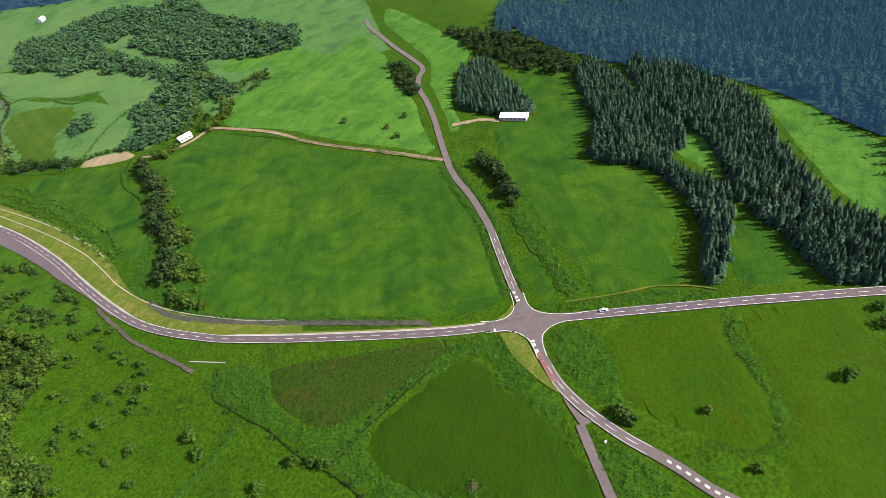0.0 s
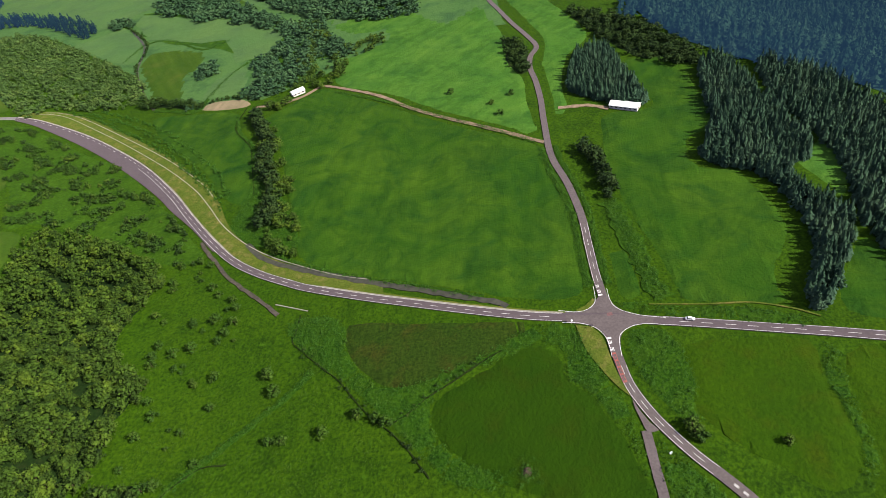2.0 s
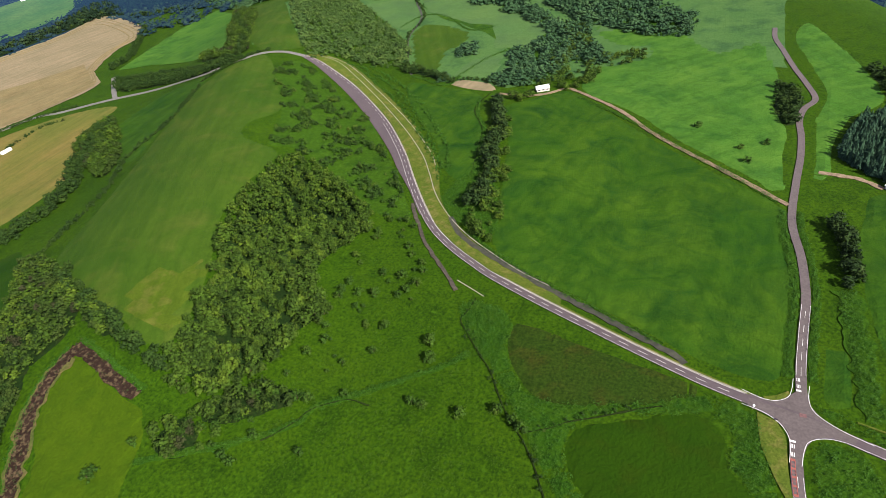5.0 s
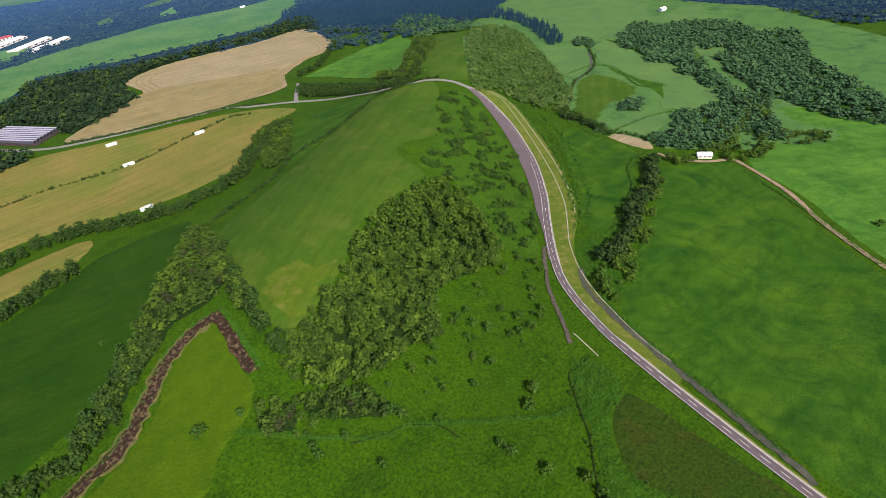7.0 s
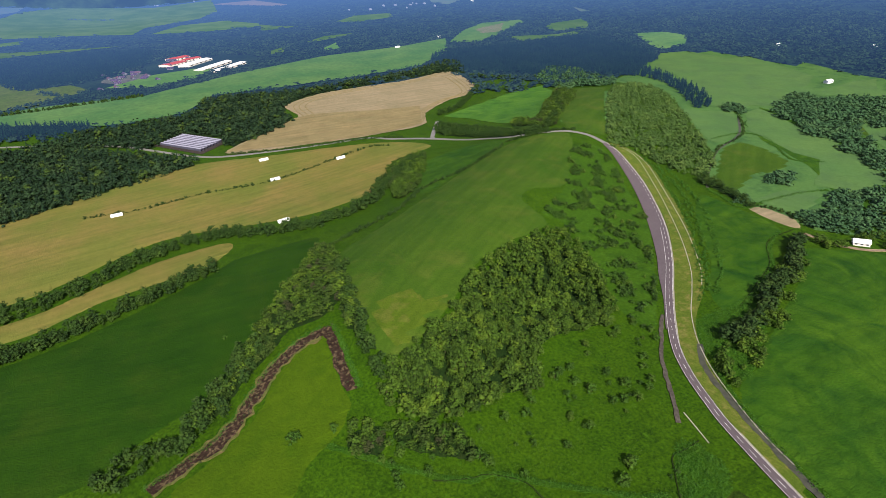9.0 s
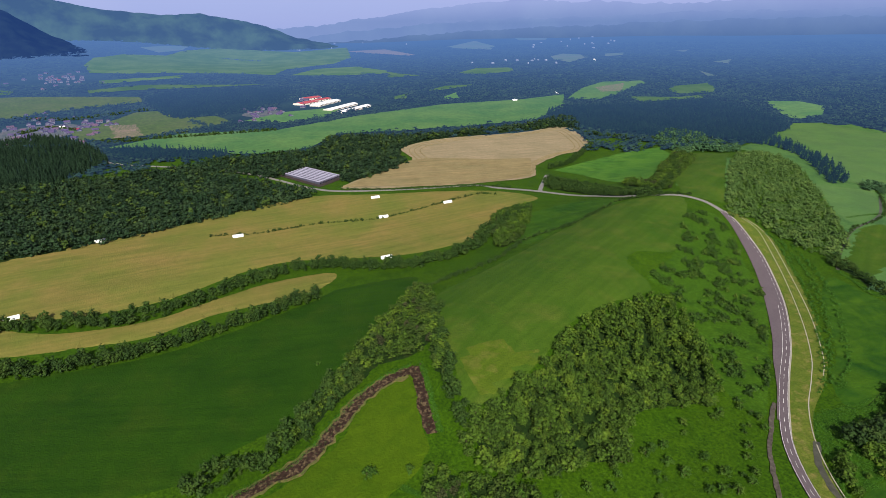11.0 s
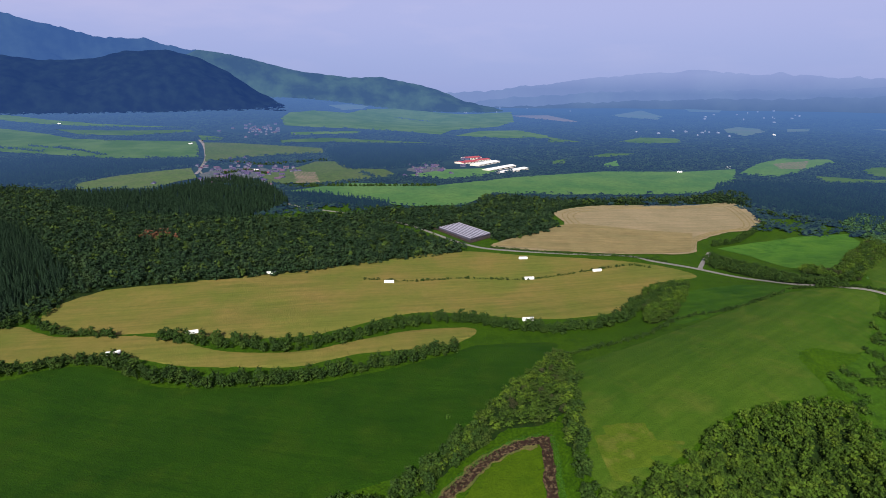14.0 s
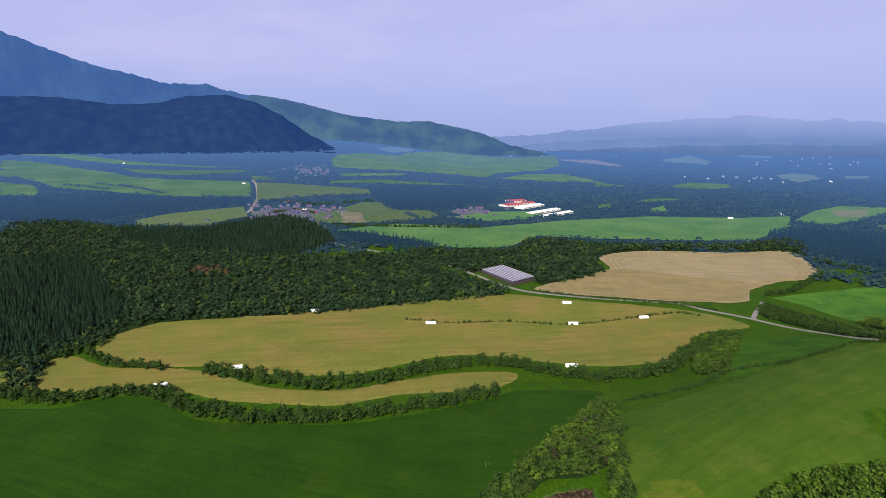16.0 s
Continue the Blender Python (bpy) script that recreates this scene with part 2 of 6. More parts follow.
M_SOIL = land("dug_soil", (0.062, 0.036, 0.026), (0.030, 0.016, 0.012), (0.17, 0.115, 0.065), 0.9, 5, (0.5, 0.6), None, 0.7)
M_BROAD = foliage("broad_leaves", (0.005132, 0.01683, 0.000909), (0.06532, 0.1274, 0.008813), (0.09993, 0.1573, 0.01102), 11)
M_COPSE = foliage("copse_leaves", (0.006, 0.020, 0.003), (0.030, 0.066, 0.010), (0.050, 0.085, 0.014), 10)
M_YELLOW = foliage("yellow_green_leaves", (0.02072, 0.04651, 0.004896), (0.04351, 0.07344, 0.00918), (0.04972, 0.07589, 0.009792), 14)
M_BROWN = foliage("brownish_leaves", (0.0252, 0.03, 0.01024), (0.0448, 0.045, 0.01792), (0.0392, 0.051, 0.0128), 14)
M_RUST = foliage("rust_leaves", (0.075, 0.028, 0.016), (0.14, 0.055, 0.03), (0.10, 0.05, 0.025), 14)
M_KNOLL = foliage("knoll_leaves", (0.01893, 0.04874, 0.009828), (0.0801, 0.1442, 0.02948), (0.1034, 0.1603, 0.03276), 16)
# Valley leaves: blue of the haze is mixed into the green.
M_VALLEYWOOD = foliage("haze_tinted_leaves", (0.01985, 0.05917, 0.02314), (0.04961, 0.1105, 0.04048), (0.07269, 0.1422, 0.0491), 25)
M_SHRUB = foliage("shrub_leaves", (0.01449, 0.04406, 0.003072), (0.0483, 0.1102, 0.00768), (0.069, 0.1142, 0.00896), 14)
M_HEDGE = foliage("hedge_leaves", (0.007857, 0.02412, 0.003348), (0.03085, 0.06816, 0.007173), (0.04378, 0.07995, 0.008384), 12)
M_TALL = foliage("tall_weeds", (0.0272, 0.09158, 0.005832), (0.04076, 0.1149, 0.006998), (0.05098, 0.1192, 0.008165), 10)
M_TUFT = foliage("grass_tufts", (0.035, 0.085, 0.004), (0.055, 0.115, 0.005), (0.060, 0.120, 0.006), 10)
M_CONIFER = foliage("conifer_needles", (0.003336, 0.01502, 0.00645), (0.007603, 0.02628, 0.009672), (0.01051, 0.03078, 0.01046), 25, 0.7)
# Green shifted to blue, so the haze sits in the leaf colour.
M_FARBROAD = foliage("far_leaves", (0.002823, 0.01156, 0.004696), (0.01712, 0.04443, 0.01311), (0.03027, 0.05642, 0.01751), 45, 2.0)
M_BARK = plain("bark", (0.12, 0.085, 0.06), 0.95, 0.1, 0.3, 0.4)
M_ASPHALT = plain("asphalt", (0.118, 0.092, 0.098), 0.9, 0.2, 0.12, 1.6)
M_OLDASPHALT = plain("old_asphalt", (0.15, 0.122, 0.118), 0.92, 0.2, 0.16, 1.2)
M_LANE = plain("lane_asphalt", (0.22, 0.21, 0.19), 0.92, 0.2, 0.15, 3)
M_FARLANE = plain("far_lane_asphalt", (0.24, 0.22, 0.25), 0.92, 0.2, 0.1, 8)
M_PAINT = plain("road_paint", (0.72, 0.70, 0.66), 0.6, 0.4, 0.1, 0.6)
M_REDPAINT = plain("red_road_paint", (0.42, 0.11, 0.08), 0.7, 0.3, 0.15, 0.8)
M_FADED = plain("faded_red_paint", (0.24, 0.125, 0.12), 0.85, 0.2, 0.2, 0.8)
M_TRACK = plain("old_track", (0.115, 0.100, 0.075), 0.95, 0.1, 0.3, 2.0)
M_DIRT = plain("dirt_track", (0.34, 0.25, 0.16), 0.95, 0.1, 0.25, 2.5)
M_DAMP = plain("damp_ditch", (0.065, 0.066, 0.040), 0.8, 0.3, 0.3, 3)
# Ditches lie flat; the shade of their banks is put into this tone.
M_DITCH_SHADE = plain("dark_ditch_and_shade", (0.030, 0.050, 0.012), 1.0, 0.02, 0.3, 2)
M_CONCRETE = plain("pale_concrete", (0.40, 0.37, 0.28), 0.9, 0.2, 0.15, 1.5)
M_WHITE = plain("white_sheeting", (0.80, 0.80, 0.80), 0.45, 0.5, 0.05, 3)
M_ROOFWHITE = plain("white_roof", (0.74, 0.72, 0.70), 0.5, 0.5, 0.08, 3)
M_ROOFRED = plain("red_roof", (0.46, 0.055, 0.065), 0.6, 0.4, 0.15, 2)
M_ROOFDARK = plain("dark_roof", (0.10, 0.070, 0.115), 0.6, 0.4, 0.2, 2)
M_WALL = plain("pale_wall", (0.62, 0.58, 0.52), 0.85, 0.3, 0.1, 2)
M_FARWALL = faraway("far_pale_wall", (0.2516, 0.259, 0.2812), (0.1924, 0.1924, 0.222), 40, 6)
M_VILLAGE = faraway("village_yards", (0.070, 0.075, 0.050), (0.110, 0.090, 0.070), 22, 6)
M_HOUSEWALL = faraway("village_wall", (0.1452, 0.132, 0.1452), (0.0924, 0.0792, 0.0924), 6, 3)
M_HOUSEDARK = faraway("village_dark_roof", (0.075, 0.0432, 0.084), (0.051, 0.0297, 0.054), 8, 3)
M_HOUSEBROWN = faraway("village_brown_roof", (0.1084, 0.05202, 0.06502), (0.07225, 0.04046, 0.05057), 8, 3)
M_HOUSERED = faraway("village_red_roof", (0.20, 0.022, 0.022), (0.15, 0.02, 0.02), 8, 3)
M_WINDOW = plain("window_glass", (0.03, 0.035, 0.045), 0.1, 0.5, 0.1, 2)
M_FILM = plain("greenhouse_film", (0.34, 0.33, 0.42), 0.6, 0.25, 0.12, 4)
M_CARWHITE = plain("white_car_paint", (0.80, 0.80, 0.81), 0.25, 0.5, 0.03, 2)
M_TYRE = plain("tyre_rubber", (0.02, 0.02, 0.02), 0.8, 0.3, 0.1, 1)
# Dark tone for tunnel sides, painting the shaded stripes between the roofs.
M_FILM_SHADE = plain("shaded_film", (0.085, 0.085, 0.12), 0.9, 0.1, 0.15, 2)
M_YARD = plain("dark_yard_soil", (0.075, 0.060, 0.055), 1.0, 0.02, 0.3, 3)
M_STONE = plain("brown_stone", (0.10, 0.07, 0.045), 0.9, 0.2, 0.3, 0.8)
# Slope only some hundreds of metres off; its blue haze is painted-in glow.
M_BACKSLOPE = distance("haze_glow_wooded_slope", (0.008, 0.022, 0.014), (0.018, 0.038, 0.022), 22, (0.008, 0.022, 0.046), 1.0)
M_BELT = foliage("belt_needles", (0.01515, 0.04727, 0.02725), (0.03879, 0.08883, 0.04422), (0.05225, 0.09924, 0.05113), 20, 0.7)
# Leaf litter, with the shade between crowns put into its dark tone.
M_SHADE_FLOOR = land("wood_floor", (0.0176, 0.0414, 0.007), (0.0128, 0.0322, 0.0056), (0.0272, 0.046, 0.0098), 1.5, 12, (0.5, 0.65), None, 0.6)
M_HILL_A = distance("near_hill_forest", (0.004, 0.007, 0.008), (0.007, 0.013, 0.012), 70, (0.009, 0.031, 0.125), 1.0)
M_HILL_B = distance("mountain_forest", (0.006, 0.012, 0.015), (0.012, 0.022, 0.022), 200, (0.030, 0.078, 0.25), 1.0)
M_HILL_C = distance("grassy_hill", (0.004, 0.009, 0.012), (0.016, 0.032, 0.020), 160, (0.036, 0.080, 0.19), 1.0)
# E and F are added layers that step the painted haze down to the plain.
M_HILL_E = distance("haze_layer_ridge", (0.010, 0.016, 0.024), (0.016, 0.024, 0.030), 300, (0.115, 0.180, 0.385), 1.0, (0.150, 0.210, 0.43), 225, 180)
M_HILL_F = distance("haze_layer_wood", (0.010, 0.016, 0.024), (0.016, 0.024, 0.030), 300, (0.057, 0.113, 0.267), 1.0, (0.103, 0.166, 0.36), 190, 70)
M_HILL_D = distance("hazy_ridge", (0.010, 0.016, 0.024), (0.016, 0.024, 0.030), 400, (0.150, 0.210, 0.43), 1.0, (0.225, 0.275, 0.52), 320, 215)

RIDGE_A, RIDGE_B = (-270.0, 60.0), (-640.0, 660.0)


def height(x, y):
    """Height of the land in metres: a low ridge, soft swells, and hills that close the plain far off."""
    x, y = np.asarray(x, float), np.asarray(y, float)
    ax, ay = RIDGE_B[0] - RIDGE_A[0], RIDGE_B[1] - RIDGE_A[1]
    n2 = math.hypot(ax, ay)
    u = ((x - RIDGE_A[0]) * ax + (y - RIDGE_A[1]) * ay) / n2
    v = ((x - RIDGE_A[0]) * ay - (y - RIDGE_A[1]) * ax) / n2
    along = 1 / (1 + np.exp(-(u - 40) / 60)) / (1 + np.exp((u - 900) / 90))
    z = 30 * along * np.exp(-((v + 25) / 105) ** 2)
    r = np.hypot(x, y)
    z = z + (2.2 * np.sin(x / 83 + 0.7) * np.sin(y / 97 + 0.3) + 1.1 * np.sin(x / 41 + y / 57)) / (1 + (r / 850) ** 4)
    z = z + 0.0062 * np.maximum(r - 1500, 0) + 5.0 * np.sin(x / 260) * np.cos(y / 310) * np.clip((r - 900) / 900, 0, 1)
    west = np.clip((-0.05 * x - y) / 1100 + 0.08, 0, 1)
    z = z + 0.045 * np.maximum(r - 2000, 0) * west * west * (3 - 2 * west)
    k = np.clip((0.9 * x + 0.45 * y - 380) / 330, 0, 1)
    z = z - 140 * k * k * (3 - 2 * k)
    return z + 0.055 * np.maximum(r - 3700, 0)


# mesh helpers
def tri_mesh(name, v, f, mat, parent=None):
    """Fast mesh from an array of corners and an array of triangles or quads."""
    me = bpy.data.meshes.new(name)
    v, f = np.asarray(v, np.float32), np.asarray(f, np.int32)
    k = f.shape[1]
    me.vertices.add(len(v))
    me.vertices.foreach_set("co", v.ravel())
    me.loops.add(f.size)
    me.loops.foreach_set("vertex_index", f.ravel())
    me.polygons.add(len(f))
    me.polygons.foreach_set("loop_start", np.arange(0, f.size, k, dtype=np.int32))
    me.polygons.foreach_set("loop_total", np.full(len(f), k, np.int32))
    me.update(calc_edges=True)
    me.materials.append(mat)
    ob = new(name, me)
    ob.parent = parent
    return ob


def mesh_object(name, verts, faces, mat, parent=None):
    me = bpy.data.meshes.new(name)
    me.from_pydata([tuple(v) for v in verts], [], [tuple(f) for f in faces])
    me.materials.append(mat)
    ob = new(name, me)
    ob.parent = parent
    return ob


def part(name, bm, mat, parent, label=""):
    me = bpy.data.meshes.new(name)
    bm.to_mesh(me)
    bm.free()
    me.materials.append(mat)
    ob = new(name, me)
    ob.parent = parent
    return tagged(ob, label)


def spline(pts, step):
    p = [Vector(q) for q in pts]
    p = [p[0] * 2 - p[1]] + p + [p[-1] * 2 - p[-2]]
    out = []
    for i in range(1, len(p) - 2):
        n = max(1, int((p[i + 1] - p[i]).length / step))
        for k in range(n):
            t = k / n
            out.append(0.5 * (2 * p[i] + (p[i + 1] - p[i - 1]) * t + (2 * p[i - 1] - 5 * p[i] + 4 * p[i + 1] - p[i + 2]) * t * t + (3 * p[i] - p[i - 1] - 3 * p[i + 1] + p[i + 2]) * t ** 3))
    out.append(p[-2])
    return out


def loop_spline(pts, step):
    p = [Vector(q) for q in pts]
    n = len(p)
    out = []
    for i in range(n):
        a, b, c, d = p[i - 1], p[i], p[(i + 1) % n], p[(i + 2) % n]
        m = max(1, int((c - b).length / step))
        for k in range(m):
            t = k / m
            out.append(0.5 * (2 * b + (c - a) * t + (2 * a - 5 * b + 4 * c - d) * t * t + (3 * b - a - 3 * c + d) * t ** 3))
    return out


def ground_z(x, y):
    return float(height(x, y))


def sides(c):
    for i, q in enumerate(c):
        d = (c[min(i + 1, len(c) - 1)] - c[max(i - 1, 0)]).normalized()
        yield q, d, Vector((-d.y, d.x))


def ribbon(name, pts, width, lift, mat, parent=None, step=4, off=0.0, depth=0.6, ragged=0.0):
    """A band that follows a curve over the land, with side faces down into it."""
    c = spline(pts, step) if step else pts
    v, f = [], []
    for i, (q, d, n) in enumerate(sides(c)):
        z = ground_z(q.x, q.y) + lift
        for s, dz in ((-0.5, -depth), (-0.5, 0), (0.5, 0), (0.5, -depth)):
            e = q + n * (off + width * s * (1 + ragged * noise.noise((q.x / 5, q.y / 5, 9 * s))))
            v.append((e.x, e.y, z + dz))
        if i:
            a, b = 4 * i - 4, 4 * i
            f += [(a + k, b + k, b + k + 1, a + k + 1) for k in range(3)]
    return mesh_object(name, v, f, mat, parent)


def inside(x, y, poly):
    px, py = np.array([q[0] for q in poly]), np.array([q[1] for q in poly])
    ok = np.zeros(len(x), bool)
    j = len(px) - 1
    for i in range(len(px)):
        cross = ((py[i] > y) != (py[j] > y)) & (x < (px[j] - px[i]) * (y - py[i]) / (py[j] - py[i] + 1e-9) + px[i])
        ok ^= cross
        j = i
    return ok


FIELD_PLANS = []


def drape(name, pts, lift, mat, label, category="field", wobble=1.0):
    """A crop or surface that lies on the land, cut to an outline with an uneven edge."""
    far = max(math.hypot(*q) for q in pts)
    if name == "field":
        FIELD_PLANS.append(pts)
    if far < 900 or mat == M_WHEAT:
        c = loop_spline(pts, 5 if far < 900 else 10)
    else:
        c = []
        for a, b in zip(pts, pts[1:] + pts[:1]):
            m = max(1, int(math.hypot(b[0] - a[0], b[1] - a[1]) / 18))
            c += [Vector(a).lerp(Vector(b), q / m) for q in range(m)]
    k = wobble * (1.0 if far < 900 else 4.0)
    c = [q + k * Vector((noise.noise((q.x / 9, q.y / 9, 1)), noise.noise((q.x / 9, q.y / 9, 7)))) for q in c]
    xs, ys = [q.x for q in c], [q.y for q in c]
    step = max(9, max(max(xs) - min(xs), max(ys) - min(ys)) / 45)
    gx, gy = np.meshgrid(np.arange(min(xs), max(xs), step), np.arange(min(ys), max(ys), step))
    gx, gy = gx.ravel(), gy.ravel()
    ok = inside(gx, gy, c)
    g = [Vector((x, y)) for x, y in zip(gx[ok], gy[ok])]
    from mathutils.geometry import delaunay_2d_cdt
    vs, es, fs, *_ = delaunay_2d_cdt(c + g, [], [list(range(len(c)))], 1, 0.01)
    xy = np.array([(q.x, q.y) for q in vs])
    rim = np.full(len(xy), lift)
    if far < 900 and wobble > 0.5:
        rim[:len(c)] = -0.05
    z = height(xy[:, 0], xy[:, 1]) + rim + np.maximum(np.hypot(xy[:, 0], xy[:, 1]) - 900, 0) * 0.0007
    ob = mesh_object(name, np.c_[xy, z], fs, mat)
    return tagged(ob, label, category, kind="structure")


# land
def ground():
    radii = [0.0]
    while radii[-1] < 4950:
        radii.append(radii[-1] + max(7, radii[-1] * 0.016))
    n = 480
    r = np.array(radii[1:])[:, None]
    a = np.linspace(0, 2 * np.pi, n, endpoint=False)[None]
    x, y = (r * np.cos(a)).ravel(), (r * np.sin(a)).ravel()
    i, j = np.meshgrid(np.arange(len(radii) - 2), np.arange(n), indexing="ij")
    k = (j + 1) % n
    f = np.stack([i * n + j, (i + 1) * n + j, (i + 1) * n + k, i * n + k], -1).reshape(-1, 4)
    x, y = np.append(x, 0), np.append(y, 0)
    j = np.arange(n)
    cap = np.stack([np.full(n, len(x) - 1), np.full(n, len(x) - 1), j, (j + 1) % n], -1)
    v = np.c_[x, y, height(x, y)]
    v = np.vstack([v, v[-1:]])
    cap[:, 1] = len(v) - 1
    ob = tri_mesh("ground", v, np.vstack([f, cap]), M_GRASS)
    return tagged(ob, "rolling green grassland of a wide upland valley", "ground", kind="structure")


def far_plain(r0, r1):
    r = np.linspace(r0, r1, 110)[:, None]
    n = 420
    a = np.linspace(0, 2 * np.pi, n, endpoint=False)[None]
    rr = r + np.where(r < r0 + 5, 40 * np.sin(a * 23) + 30 * np.sin(a * 41 + 1), 0)
    x, y = (rr * np.cos(a)).ravel(), (rr * np.sin(a)).ravel()
    i, j = np.meshgrid(np.arange(len(r) - 1), np.arange(n), indexing="ij")
    k = (j + 1) % n
    f = np.stack([i * n + j, (i + 1) * n + j, (i + 1) * n + k, i * n + k], -1).reshape(-1, 4)
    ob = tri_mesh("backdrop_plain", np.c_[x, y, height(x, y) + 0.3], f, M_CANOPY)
    return tagged(ob, "wide blue-green wooded plain in haze", "plain", kind="structure")


def hill(name, skyline, radius, depth, mat, label, rough):
    """A far hill whose crest follows a skyline of azimuth and elevation in degrees."""
    az = np.array([q[0] for q in skyline])
    el = np.array([q[1] for q in skyline])
    o = np.argsort(az)
    a = np.linspace(az.min(), az.max(), 260)
    e = np.interp(a, az[o], el[o])
    e = e + (0.16 if radius > 4690 else 0.06) * np.array([noise.fractal((q * 1.3, radius / 77, 0.5), 0.9, 2.0, 5) for q in a])
    crest = 240 + radius * np.tan(np.radians(e))
    rows, v = 26, []
    for k in range(rows):
        s = k / (rows - 1)
        for i in range(len(a)):
            rad = radius - depth * (1 - s)
            x, y = rad * math.cos(radians(a[i])), rad * math.sin(radians(a[i]))
            g = float(height(x, y)) - 5
            top = max(crest[i], g)
            lump = noise.fractal((x / 330, y / 330, radius / 100), 1.0, 2.0, 5) * rough * math.sin(math.pi * min(s, 0.97)) * min(1, (top - g) / 120)
            v.append((x, y, g + (top - g) * (s ** 0.85) + lump * (1 - s)))
    n = len(a)
    f = [(k * n + i, k * n + i + 1, (k + 1) * n + i + 1, (k + 1) * n + i) for k in range(rows - 1) for i in range(n - 1)]
    ob = tri_mesh(name, v, f, mat)
    return tagged(ob, label, "mountain", kind="structure")


ground()
far_plain(1240, 4930)
SKY_A = [(224.9, 0.68), (220.5, 1.88), (215.7, 2.15), (212, 2.2), (208.1, 1.74), (204.7, 1.96), (202.5, 2.59), (199.2, 2.77), (196.9, 2.24), (194.5, 1.04), (192, -0.72), (189.5, -1.86), (184.7, -2.63), (180.9, -3.31), (177.6, -3.82)]
SKY_B = [(226.6, 6.8), (219.8, 8.06), (215.1, 6.86), (212.4, 5.88), (210.6, 5.16), (207.1, 4.26), (203.7, 3.58), (200.6, 3.6), (198.3, 2.94), (195.4, 2.67), (191.4, 1.84), (188.4, -0.7), (184.2, -2.52)]
SKY_C = [(200.3, 1.2), (196.9, 2.83), (194.4, 2.54), (191.4, 1.84), (188.3, 1.12), (184.1, 0.64), (180.9, 0.67), (177.7, 0.02), (175.6, -0.49), (173.4, -1.42), (170.2, -2.12), (168.1, -2.61)]
SKY_D = [(176.6, -0.87), (170.8, -0.45), (163.2, 0.44), (158.4, 0.91), (155.7, 1.06), (153.1, 1.34), (149.7, 0.93), (146.6, 1.01), (143.4, 0.76), (139, 0.56), (133.4, 0.83), (124.8, 0.58), (115.4, 0.62)]
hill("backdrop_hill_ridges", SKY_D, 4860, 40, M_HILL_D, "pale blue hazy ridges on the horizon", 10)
# Added layers under the ridges, glowing in steps to grade the haze.
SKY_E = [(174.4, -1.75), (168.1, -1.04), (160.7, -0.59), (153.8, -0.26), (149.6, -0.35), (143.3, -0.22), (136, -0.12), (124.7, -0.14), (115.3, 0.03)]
hill("backdrop_hill_low_ridge", SKY_E, 4790, 40, M_HILL_E, "blue haze layer shaped as a low ridge", 8)
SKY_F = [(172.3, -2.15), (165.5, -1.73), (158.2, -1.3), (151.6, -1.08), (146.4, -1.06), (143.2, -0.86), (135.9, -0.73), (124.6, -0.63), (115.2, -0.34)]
hill("backdrop_hill_far_wood", SKY_F, 4720, 40, M_HILL_F, "blue haze layer shaped as far woods", 8)
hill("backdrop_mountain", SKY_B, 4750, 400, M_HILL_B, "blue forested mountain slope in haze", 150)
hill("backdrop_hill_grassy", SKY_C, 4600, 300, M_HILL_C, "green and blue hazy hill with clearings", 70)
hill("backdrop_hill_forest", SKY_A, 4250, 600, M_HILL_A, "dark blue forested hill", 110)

fields = []
fields.append([(-792, 825), (-942, 1099), (-922, 1278), (-644, 1210), (-368, 1184), (-151, 679), (-163, 610), (-197, 553), (-240, 527), (-307, 521), (-381, 568), (-431, 632), (-563, 751), (-678, 838)])
fields.append([(-699, 1271), (-539, 1191), (-405, 1198), (-182, 1034), (-18, 837), (-11, 719), (-2, 609), (-32, 613), (-81, 612), (-130, 614), (-158, 590), (-179, 564), (-206, 549), (-244, 523), (-318, 533), (-368, 546), (-407, 575)])
fields.append([(-748, 699), (-693, 752), (-619, 668), (-536, 560), (-596, 531), (-670, 609)])
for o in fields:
    drape("field", o, 0.20, M_PALE, "green valley pasture paled by haze in its colour")
fields = []
fields.append([(-177, 525), (-122, 479.8), (-81.1, 445), (-39.5, 414.2), (12.4, 375.9), (17.9, 346.5), (24.6, 299.8), (27.6, 263.8), (26.8, 238.5), (23.6, 225.5), (14.3, 219.9), (-10.6, 224.2), (-67.9, 243.9), (-119.6, 260.7), (-145.6, 273.1), (-154.1, 288.3), (-158.4, 313.7), (-166.4, 328), (-177.7, 360.3), (-192.9, 402.1), (-212.2, 452.2), (-229, 479), (-213, 499), (-195, 517)])
fields.append([(-360, 518), (-329, 516), (-266, 502), (-254, 467), (-227.2, 428.8), (-212.4, 388), (-202.3, 357.1), (-207.8, 343.8), (-232.6, 359.8), (-254.6, 392), (-282, 422), (-320, 459), (-343, 487)])
fields.append([(97, 494), (127, 489), (145.1, 472.3), (138.3, 444.8), (139.3, 407), (133, 371.5), (113.5, 359.1), (108.4, 332.5), (116.2, 320.9), (132, 320.9), (135.2, 300.8), (140.4, 271.5), (136.8, 249.2), (123.5, 228.3), (118.6, 211.2), (122.3, 200), (100.8, 206.2), (74.7, 210.6), (72, 220.7), (67.9, 246.8), (61.6, 283), (57.9, 310), (55.4, 346.9), (58.7, 378), (65.6, 406.7), (98.5, 409.4), (101.7, 428.5), (98.3, 469.4)])
fields.append([(169.7, 243.9), (176.5, 235.5), (180.5, 215.5), (180.6, 201), (177.9, 183.4), (163.9, 184.3), (142.6, 193.1), (141.6, 202.2), (153.6, 221)])
